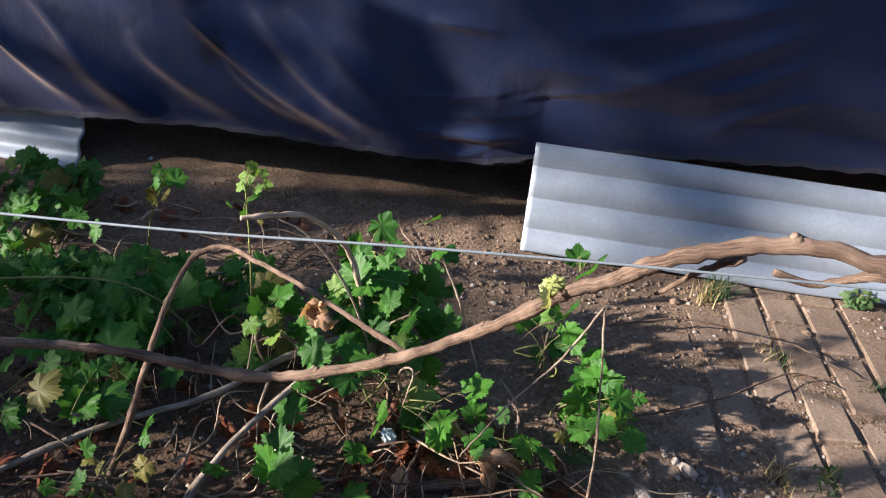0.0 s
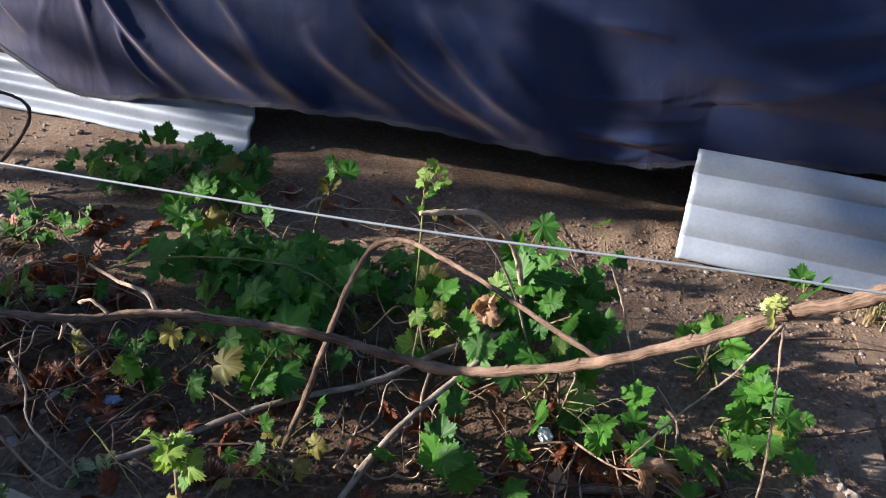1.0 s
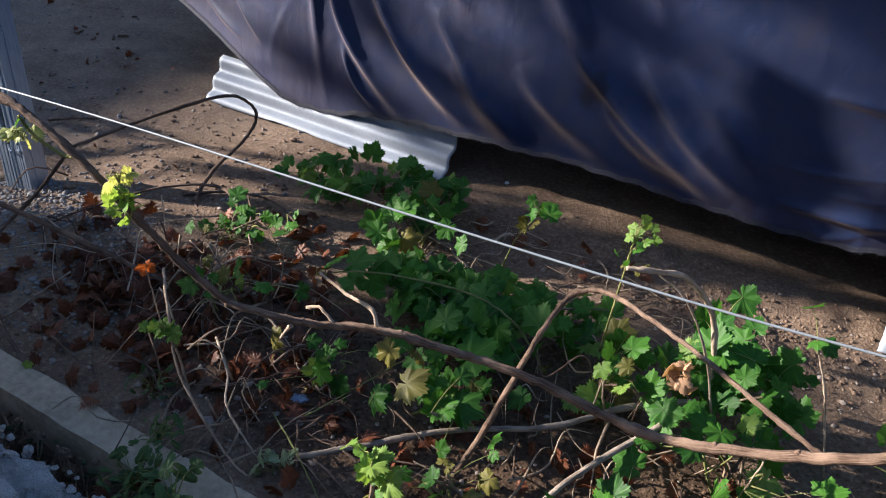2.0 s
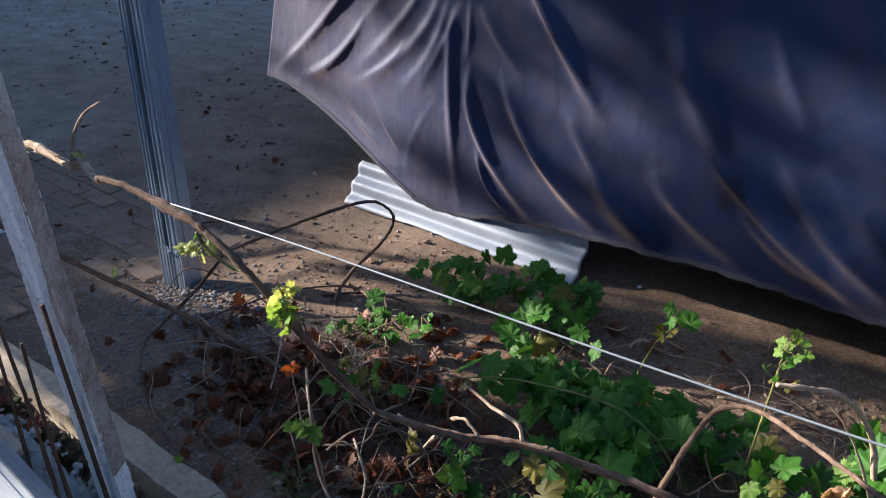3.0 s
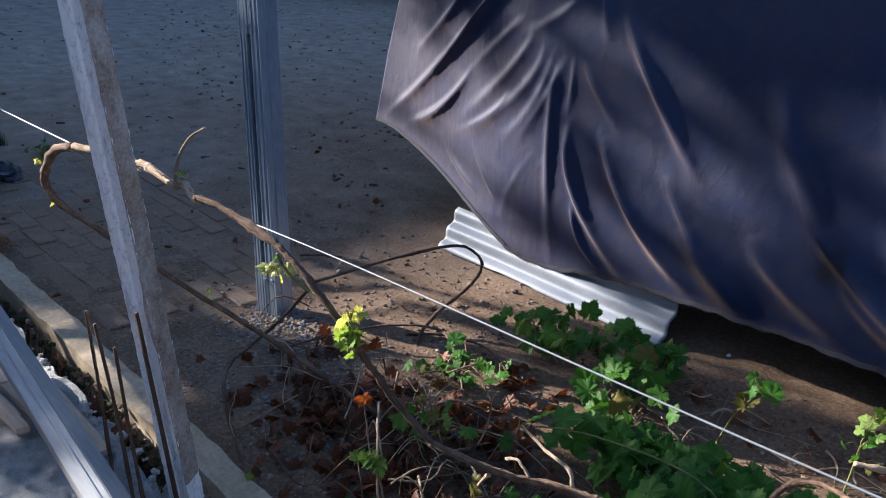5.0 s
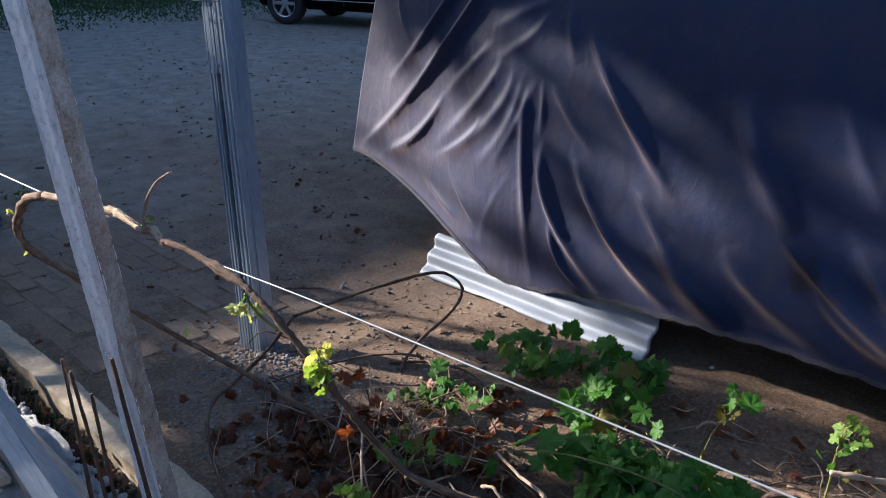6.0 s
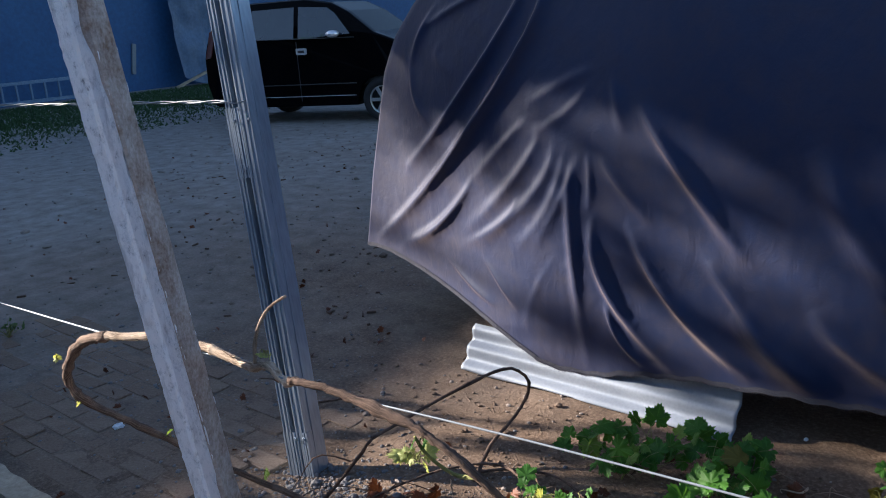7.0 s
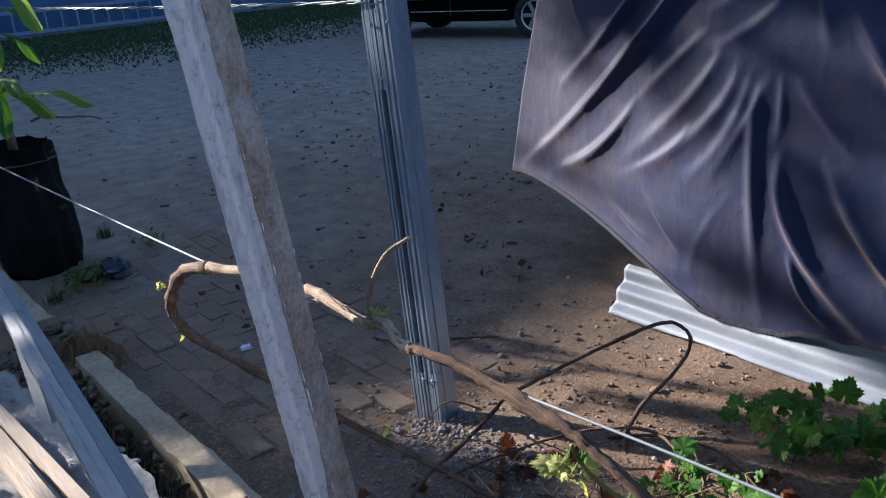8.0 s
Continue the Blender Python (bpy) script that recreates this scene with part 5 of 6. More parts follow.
crumpled("dry_vine_pith", -0.15, 1.22, 0.03, M_FIBRE, "ball of dry brown plant fibre on soil", "litter", 7)
crumpled("paper_scrap", -3.45, 1.25, 0.02, M_FILM, "small white paper scrap on the paving", "litter", 2)
crumpled("pebble_pale", -1.28, 2.49, 0.009, M_FILM, "small pale stone on shaded soil", "stone", 2)
M_TAN = leaf_material("tan_dead_leaf", (0.22, 0.13, 0.075), (0.42, 0.27, 0.16), 0.25)
TAN = [leaf_mesh("tan_dead_leaf", M_TAN, 130 + k, curl=0.8 + 0.3 * k, teeth=0.06) for k in range(3)]
rnd1 = random.Random(140)
bm = bmesh.new()
for k in range(7):
    q = bmesh.new()
    q.from_mesh(TAN[k % 3])
    q.transform(Matrix.LocRotScale(Vector((-0.364 + rnd1.gauss(0, 0.008), 1.35 + rnd1.gauss(0, 0.008), 0.372 - 0.010 * k)), Euler((rnd1.uniform(0, 6.28), rnd1.uniform(0, 6.28), rnd1.uniform(0, 6.28))), (0.042, 0.042, 0.055)))
    add_to(bm, q)
solo("dry_leaf", bm, M_TAN, "shrivelled tan dead leaf caught on the arched cane", "dead leaf", smooth=True, origin=(-0.364, 1.35, 0.37))


# ---- weeds ----
def tuft(x, y, count, h, seed, label, material=None, z=None):
    rnd = random.Random(seed)
    z0 = ground_height(x, y) if z is None else z
    bm = bmesh.new()
    for _ in range(count):
        a = rnd.uniform(0, 6.283)
        L = h * rnd.uniform(0.5, 1.1)
        lean = rnd.uniform(0.2, 0.9)
        px, py = x + rnd.gauss(0, 0.02), y + rnd.gauss(0, 0.02)
        w = 0.0022
        side = Vector((-math.sin(a), math.cos(a), 0)) * w
        prev = None
        for s in (0, 0.4, 0.75, 1.0):
            c = Vector((px + math.cos(a) * L * lean * s * s, py + math.sin(a) * L * lean * s * s, z0 + L * s * (1 - 0.35 * lean * s)))
            pair = (bm.verts.new(c - side * (1 - s * 0.9)), bm.verts.new(c + side * (1 - s * 0.9)))
            if prev:
                bm.faces.new((prev[0], prev[1], pair[1], pair[0]))
            prev = pair
    solo("grass_tuft", bm, material or M_GRASS, label, "grass", "grass tufts", "", True, (x, y, z0))


M_STRAW = leaf_material("dry_grass", (0.10, 0.09, 0.035), (0.24, 0.19, 0.09), 0.2)
for k, (x, y, c, h, m) in enumerate(((0.656, 2.20, 90, 0.09, None), (0.62, 2.17, 50, 0.07, M_STRAW), (0.80, 1.90, 34, 0.04, None), (0.76, 1.93, 26, 0.06, M_STRAW), (1.03, 1.84, 40, 0.05, None), (0.348, 2.34, 44, 0.08, M_STRAW), (0.70, 1.46, 60, 0.05, M_STRAW), (0.81, 1.46, 30, 0.04, None), (-5.2, 1.35, 70, 0.10, None), (-5.0, 1.12, 50, 0.09, None), (-4.5, 0.88, 50, 0.08, None), (-0.75, 2.35, 16, 0.05, M_STRAW))):
    tuft(x, y, c, h, 400 + k, "dry yellowing grass tuft in the soil" if m else "small green grass tuft in the soil", m)


def weed(x, y, z, r, count, size, seed, label, meshes=None):
    rnd = random.Random(seed)
    t = thing("weed", x, y, z, label, "weed", "weeds")
    bm = bmesh.new()
    for _ in range(count):
        a, d = rnd.uniform(0, 6.283), r * math.sqrt(rnd.random())
        p = Vector((x + d * math.cos(a), y + d * math.sin(a), z + r * rnd.uniform(0.2, 0.9)))
        tube(bm, [(x, y, z), ((x + p.x) / 2, (y + p.y) / 2, p.z), p], 0.0012, 0.0008, 5, 4)
        hang_leaf(t, meshes or OVAL, p, size * rnd.uniform(0.6, 1.2), rnd, "leaf", spread=0.5)
    tagged(part("weed_stem", bm, M_SHOOT, t), kind="stuff")


PALE_OVAL = [leaf_mesh("pale_oval_leaf", M_PALE, 86, lobes=((0, 1.0),), curl=0.35, teeth=0.02, narrow=0.6)]
weed(1.073, 2.25, 0.0, 0.05, 40, 0.034, 501, "low round dark green weed between paving bricks")
weed(0.80, 1.47, 0.0, 0.035, 16, 0.024, 502, "small green weed among pebbles")
weed(0.216, 1.40, 0.01, 0.04, 14, 0.035, 503, "small green seedling on soil")
for k, (x, y, r, c, s) in enumerate(((-1.36, 0.60, 0.07, 22, 0.05), (-1.55, 0.62, 0.07, 26, 0.045), (-2.05, 0.62, 0.06, 26, 0.05), (-2.35, 0.63, 0.07, 24, 0.04), (-2.7, 0.62, 0.07, 24, 0.04), (-3.1, 0.64, 0.06, 20, 0.04), (-1.15, 0.70, 0.07, 20, 0.055), (-3.5, 0.62, 0.06, 16, 0.035))):
    weed(x, y, -0.13 if y < 0.69 else 0.06, r, c, s, 510 + k, "dark green weeds growing in the trench beside the kerb")
weed(-1.054, 0.898, 0.03, 0.05, 9, 0.055, 540, "pale green seedling with rounded leaves beside the kerb", PALE_OVAL)
weed(-1.95, 0.655, -0.10, 0.07, 14, 0.065, 544, "pale green broad leaved weed in the trench", PALE_OVAL)
weed(-1.30, 0.80, 0.06, 0.06, 30, 0.03, 541, "feathery dark green weed on the kerb")
weed(-1.26, 0.70, 0.03, 0.08, 34, 0.045, 542, "leafy dark green weed at the edge of the trench")
weed(-1.45, 0.93, 0.03, 0.06, 24, 0.025, 543, "low mossy green weed in soil")
bm = bmesh.new()
rnd0 = random.Random(70)
for k in range(150):
    x = rnd0.uniform(-4.2, -0.8)
    tube(bm, [(x, 0.700, 0.03 * rnd0.random()), (x + rnd0.gauss(0, 0.02), 0.685, -0.05), (x + rnd0.gauss(0, 0.03), 0.672, -0.12)], 0.0025, 0.0012, 5, 4)
solo("kerb_roots", bm, M_DRY, "hanging fine roots and moss along the kerb side", "roots", "", "stuff")

def trench_debris():
    """Crumbled soil, moss lumps and broken mortar lying along the trench."""
    rnd = random.Random(88)
    k = bmesh.new()
    bmesh.ops.create_icosphere(k, subdivisions=2, radius=1.0)
    base = [v.co.copy() for v in k.verts]
    idx = [[v.index for v in f.verts] for f in k.faces]
    k.free()
    for name, m, label, spots in (
            ("soil_clods", M_SOIL, "dark crumbled soil clods filling the trench beside the kerb", ((-4.4, -0.7, 0.56, 0.71, -0.16, -0.10, 420, 0.024), (-4.2, -3.6, 0.70, 0.84, 0.0, 0.03, 70, 0.022), (-3.9, -0.8, 0.685, 0.715, -0.10, 0.045, 260, 0.012), (-2.4, -1.4, 0.84, 0.92, 0.0, 0.01, 50, 0.010))),
            ("moss", M_MOSS, "dark green moss and lichen on the crumbling kerb side", ((-3.7, -1.0, 0.690, 0.708, -0.12, 0.03, 300, 0.009), (-3.4, -1.2, 0.58, 0.68, -0.13, -0.09, 160, 0.014))),
            ("mortar_rubble", M_MORTAR, "broken white mortar lumps along the footing", ((-3.5, -1.0, 0.57, 0.62, 0.03, 0.11, 420, 0.010), (-3.5, -1.0, 0.46, 0.58, 0.10, 0.13, 420, 0.009), (-3.5, -1.0, 0.26, 0.46, 0.15, 0.18, 360, 0.010)))):
        vs, fs = [], []
        for x0, x1, y0, y1, z0, z1, c, s in spots:
            for _ in range(c):
                p = Vector((rnd.uniform(x0, x1), rnd.uniform(y0, y1), rnd.uniform(z0, z1)))
                r = s * rnd.uniform(0.35, 1.3)
                e = (r * rnd.uniform(0.7, 1.4), r * rnd.uniform(0.7, 1.2), r * rnd.uniform(0.5, 0.9))
                o = len(vs)
                d = Vector((rnd.random() * 9, rnd.random() * 9, 0))
                for b in base:
                    q = 1 + 0.5 * noise.noise(b * 1.7 + d)
                    vs.append((p.x + b.x * e[0] * q, p.y + b.y * e[1] * q, p.z + b.z * e[2] * q))
                fs += [[o + i for i in f] for f in idx]
        me = bpy.data.meshes.new(name)
        me.from_pydata(vs, [], fs)
        me.materials.append(m)
        tagged(new(name, me), label, "rubble", "", "stuff")


trench_debris()


def fibre_clump(name, x, y, z, rx, ry, h, count, r, material, label, category, seed):
    """A loose tangle of thin fibres."""
    rnd = random.Random(seed)
    bm = bmesh.new()
    for _ in range(count):
        a = rnd.uniform(0, 6.283)
        p = Vector((x + rnd.gauss(0, rx * 0.5), y + rnd.gauss(0, ry * 0.5), z))
        d = Vector((math.cos(a), math.sin(a), 0)) * rnd.uniform(0.02, 0.07)
        up = max(0.0, 1 - ((p.x - x) / rx) ** 2 - ((p.y - y) / ry) ** 2) * h * rnd.uniform(0.3, 1.0)
        tube(bm, [p - d, p + Vector((rnd.gauss(0, 0.008), rnd.gauss(0, 0.008), up + 0.012)), p + d], r, r * 0.5, 7, 4)
    solo(name, bm, material, label, category, "", "stuff", True)


fibre_clump("root_mat", -3.80, 0.78, 0.0, 0.16, 0.11, 0.11, 420, 0.0022, M_FIBRE, "brown mat of dead roots over the broken kerb end", "roots", 91)
fibre_clump("tendrils", -0.42, 1.38, 0.10, 0.55, 0.35, 0.08, 44, 0.0010, M_DRY, "thin dry tendrils tangled among the vine leaves", "tendrils", 92)
fibre_clump("tendrils", -1.60, 1.18, 0.06, 0.50, 0.36, 0.05, 40, 0.0010, M_DRY, "thin dry tendrils tangled in the heap of prunings", "tendrils", 93)

# ---- planks and rail on the footing ----
def rail(name, p0, p1, w, h, label, twist=0.0):
    """A folded steel angle with a narrow upper face, a steep lower face and short lips."""
    t = thing(name, *p0, label, "steel rail")
    d = (Vector(p1) - Vector(p0))
    m = Matrix.Translation(p0) @ d.to_track_quat("X", "Z").to_matrix().to_4x4() @ pose(0, 0, 0, twist, 0, 0)
    L = d.length
    e = 0.0022
    a, b = w * 0.46, w * 0.56
    faces = (("upper_face", (-a, -0.010), (0.0, 0.0)), ("side_face", (0.0015, -0.001), (b, -0.026)), ("lip", (-a, -0.0125), (-a + 0.003, -h)), ("lip", (b, -0.0285), (b - 0.012, -0.034)), ("bead", (-a * 0.45 - 0.002, -0.0018), (-a * 0.45 + 0.003, -0.0005)))
    for nm, u, v in faces:
        bm = bmesh.new()
        q = Vector((v[0] - u[0], v[1] - u[1]))
        n = Vector((-q.y, q.x)).normalized() * e
        ring = [u, v, (v[0] + n.x, v[1] + n.y), (u[0] + n.x, u[1] + n.y)]
        lo = [bm.verts.new((0, y, z)) for y, z in ring]
        hi = [bm.verts.new((L, y, z)) for y, z in ring]
        for k in range(4):
            bm.faces.new((lo[k], lo[(k + 1) % 4], hi[(k + 1) % 4], hi[k]))
        bm.faces.new(lo[::-1])
        bm.faces.new(hi)
        bmesh.ops.recalc_face_normals(bm, faces=bm.faces[:])
        bm.transform(m)
        part(nm, bm, M_RAIL, t)
    return t


rail("steel_rail", (-3.95, 0.575, 0.395), (-1.05, 0.325, 0.395), 0.080, 0.035, "galvanised steel angle rail over the footing", -8)
rail("rail_strut", (-3.1, 0.49, 0.17), (-3.45, 0.53, 0.40), 0.05, 0.03, "short steel channel strut under the rail")
rail("rail_strut", (-1.3, 0.38, 0.17), (-1.25, 0.345, 0.395), 0.05, 0.03, "short steel channel strut under the rail")

rndp = random.Random(31)
for k, (x0, y0, x1, y1, z, w) in enumerate(((-3.5, 0.315, -2.1, 0.375, 0.19, 0.06), (-3.3, 0.375, -2.3, 0.435, 0.20, 0.035), (-2.9, 0.34, -2.0, 0.375, 0.225, 0.03), (-2.45, 0.525, -1.93, 0.520, 0.145, 0.055), (-2.3, 0.44, -1.95, 0.47, 0.19, 0.05))):
    bm = bmesh.new()
    L = math.hypot(x1 - x0, y1 - y0)
    box(bm, 0, -w / 2, 0, L, w / 2, 0.018, Matrix.Translation((x0, y0, z)) @ pose(0, 0, 0, rndp.uniform(-6, 6), rndp.uniform(-1, 1), math.degrees(math.atan2(y1 - y0, x1 - x0))), 0.002)
    solo("formwork_plank", bm, M_WOOD, "rough mortar stained timber plank on the footing", "plank", "formwork planks")


# ---- potted plant ----
def bag_plant():
    t = thing("potted_plant", -4.99, 0.98, 0.0, "tall leafy sapling growing in a black plastic nursery bag", "potted plant")
    M_BAG = simple("black_plastic_bag", (0.003, 0.0035, 0.004), (0.008, 0.009, 0.011), 6.0, 0.6, 0.0, 0.4, 0.01, spec=0.12)
    bm = bmesh.new()
    n, rings = 40, []
    for k in range(24):
        z = 0.62 * k / 23
        ring = []
        for s in range(n):
            a = 6.283 * s / n
            r = 0.165 + 0.02 * math.sin(z * 9) + 0.02 * noise.noise((3 * math.cos(a), 3 * math.sin(a), z * 7)) + 0.012 * math.sin(9 * a + 5 * z)
            ring.append(bm.verts.new((-4.99 + r * math.cos(a), 0.98 + r * math.sin(a), z + (0.06 * noise.noise((2 * math.cos(a), 2 * math.sin(a), 4)) if k > 20 else 0))))
        rings.append(ring)
    for a, b in zip(rings, rings[1:]):
        for s in range(n):
            bm.faces.new((a[s], a[(s + 1) % n], b[(s + 1) % n], b[s]))
    bm.faces.new(rings[0][::-1])
    part("bag", bm, M_BAG, t, "crumpled black plastic bag", True)
    bm = bmesh.new()
    bmesh.ops.create_circle(bm, cap_ends=True, segments=24, radius=0.17, matrix=Matrix.Translation((-4.99, 0.98, 0.54)))
    part("potting_soil", bm, M_SOIL, t)
    bm = bmesh.new()
    tube(bm, [(-4.99, 0.98, 0.5), (-5.06, 0.97, 0.8), (-5.02, 0.98, 1.15), (-4.99, 0.97, 1.6)], 0.02, 0.012, 30, 8, 0.15, 0.002, 4)
    part("trunk", bm, M_CANE_DARK, t, "", True)
    rnd = random.Random(77)
    long = [leaf_mesh("long_leaf", m, 90 + k, lobes=((0, 1.6),), curl=0.25, teeth=0.01, narrow=0.42) for k, m in enumerate((M_YOUNG, M_LEAF, M_YOUNG))]
    for k in range(24):
        a = rnd.uniform(0, 6.283)
        z = rnd.uniform(0.74, 1.5)
        d = rnd.uniform(0.03, 0.24)
        p = Vector((-4.99 + d * math.cos(a), 0.98 + d * math.sin(a), z))
        ob = new("leaf", rnd.choice(long if rnd.random() < 0.5 else long[:2]))
        ob.parent = t
        out = Vector((math.cos(a), math.sin(a), rnd.uniform(-0.9, 0.1)))
        q = out.to_track_quat("Y", "Z")
        s = rnd.uniform(0.18, 0.29)
        ob.matrix_basis = place_of(t).inverted() @ Matrix.LocRotScale(p, q, (s, s, s))
    for k in range(14):
        a = rnd.uniform(0, 6.283)
        hang_leaf(t, OVAL, Vector((-4.99 + 0.19 * math.cos(a), 0.98 + 0.19 * math.sin(a), rnd.uniform(0.3, 0.66))), 0.07, rnd)


bag_plant()
M_DARKBLUE = simple("dark_blue_plastic", (0.010, 0.016, 0.035), (0.02, 0.03, 0.06), 9.0, 0.45, 0.0, 0.3, 0.006)
M_DARKRED = simple("brown_plastic", (0.025, 0.014, 0.010), (0.05, 0.028, 0.02), 9.0, 0.5, 0.0, 0.3, 0.006)
crumpled("plastic_bag", -4.60, 1.19, 0.095, M_DARKBLUE, "small dark blue plastic bag of soil on the ground", "bag", 4)
crumpled("plastic_bag", -4.64, 1.04, 0.075, M_DARKRED, "small dark brown plastic bag of soil on the ground", "bag", 6)
weed(-4.62, 1.12, 0.0, 0.10, 26, 0.05, 530, "dark low weeds round the nursery bag")
weed(-4.85, 1.45, 0.0, 0.09, 20, 0.045, 531, "dark low weeds round the nursery bag")
weed(-4.5, 0.98, 0.0, 0.12, 34, 0.05, 532, "dark low weeds round the nursery bag")


# ---- far side of the yard ----
def yard_walls():
    bm = bmesh.new()
    # unseen upper part and length added; the height sets where its shadow ends
    box(bm, -20.8, -30.0, -0.2, -20.2, 45.0, 6.86)
    solo("wall_blue", bm, M_BLUE, "tall plain dark blue painted wall", "wall", "", "structure")
    for k, (y, z0, y1, z1) in enumerate(((9.95, 1.55, 10.02, 2.9), (11.35, 0.42, 11.48, 1.15))):
        bm = bmesh.new()
        box(bm, -20.19, -0.05, 0, -20.14, 0.05, math.hypot(y1 - y, z1 - z0), Matrix.Translation((0, y, z0)) @ pose(0, 0, 0, -math.degrees(math.atan2(y1 - y, z1 - z0)), 0, 0))
        solo("white_batten", bm, M_WIRE, "white batten fixed to the blue wall", "batten", "wall battens")
    t = thing("ladder", -19.6, 8.0, 0.0, "metal ladder lying on its side against the blue wall", "ladder")
    M_LAD = simple("painted_ladder", (0.10, 0.16, 0.26), (0.16, 0.23, 0.34), 5.0, 0.5, 0.3, 0.0)
    for z in (0.06, 0.48):
        bm = bmesh.new()
        box(bm, -19.7, 3.5, z, -19.64, 10.0, z + 0.07)
        part("ladder_stile", bm, M_LAD, t)
    for k in range(20):
        bm = bmesh.new()
        box(bm, -19.69, 3.7 + k * 0.32, 0.12, -19.65, 3.74 + k * 0.32, 0.49)
        part("rung", bm, M_LAD, t)
    M_TARP = simple("grey_plastic_tarp", (0.05, 0.09, 0.16), (0.10, 0.15, 0.24), 1.5, 0.5, 0.0, 0.5, 0.03)
    bm = bmesh.new()
    n, m = 26, 20
    g = [[bm.verts.new((-19.4 - 0.25 * math.sin(3 * j / m) + 0.12 * noise.noise((i * 0.3, j * 0.3, 1)), 12.3 + 1.7 * i / n, 0.255 + 3.345 * j / m - 0.25 * math.sin(math.pi * i / n))) for i in range(n + 1)] for j in range(m + 1)]
    for j in range(m):
        for i in range(n):
            bm.faces.new((g[j][i], g[j][i + 1], g[j + 1][i + 1], g[j + 1][i]))
    solo("hanging_tarp", bm, M_TARP, "greyish plastic sheet hung over the blue wall", "tarp", smooth=True)
    bm = bmesh.new()
    box(bm, 0, -0.06, 0, 1.6, 0.06, 0.06, Matrix.Translation((-19.2, 11.9, 0.0)) @ pose(0, 0, 0, 0, -22, 70))
    solo("leaning_board", bm, M_CONC, "grey board leaning by the tarp", "board")
    # grass strip along the wall
    rnd = random.Random(55)
    vs, fs = [], []
    for _ in range(60000):
        x = rnd.uniform(-19.4, -12.0)
        y = rnd.uniform(2.0, 19.0)
        if x > -15.0 + 1.1 * noise.noise((y * 0.5, 0, 0)) + 3.4 * rnd.random() ** 2:
            continue
        h = rnd.uniform(0.02, 0.06)
        a = rnd.uniform(0, 6.28)
        o = len(vs)
        dx, dy = 0.018 * math.cos(a), 0.018 * math.sin(a)
        vs += [(x - dx, y - dy, 0), (x + dx, y + dy, 0), (x + rnd.gauss(0, 0.03), y + rnd.gauss(0, 0.03), h)]
        fs.append((o, o + 1, o + 2))
    me = bpy.data.meshes.new("grass_strip")
    me.from_pydata(vs, [], fs)
    me.materials.append(M_GRASS)
    tagged(new("grass_strip", me), "short dark grass growing along the blue wall", "grass", "", "stuff")


yard_walls()


# ---- chips and twigs trodden into the yard ----
def yard_litter():
    rnd = random.Random(61)
    bm = bmesh.new()
    for k in range(260):
        x, y = rnd.uniform(-9.0, -3.0), rnd.uniform(1.7, 7.0)
        if noise.noise((x * 0.9, y * 0.9, 7.0)) < -0.05:
            continue
        ln, wd, a = rnd.uniform(0.008, 0.05), rnd.uniform(0.004, 0.016), rnd.uniform(0, 6.283)
        m = Matrix.Translation((x, y, ground_height(x, y) + 0.003)) @ Matrix.Rotation(a, 4, "Z") @ Matrix.Rotation(rnd.uniform(-0.2, 0.2), 4, "Y")
        box(bm, -ln / 2, -wd / 2, -0.003, ln / 2, wd / 2, rnd.uniform(0.003, 0.010), m)
    solo("yard_litter", bm, M_CANE_DARK, "dark chips and dry leaf bits trodden into the yard", "litter", "", "stuff")
    bm = bmesh.new()
    tube(bm, ((-9.26, 2.09, 0.012), (-9.24, 2.22, 0.05), (-9.2, 2.355, 0.012), (-8.95, 2.47, 0.03), (-8.75, 2.574, 0.012)), 0.011, 0.005, 30, 6, 0.15, 0.004, 12)
    solo("fallen_branch", bm, M_CANE_DARK, "thin dry fallen branch lying on the yard ground", "branch", smooth=True)


yard_litter()


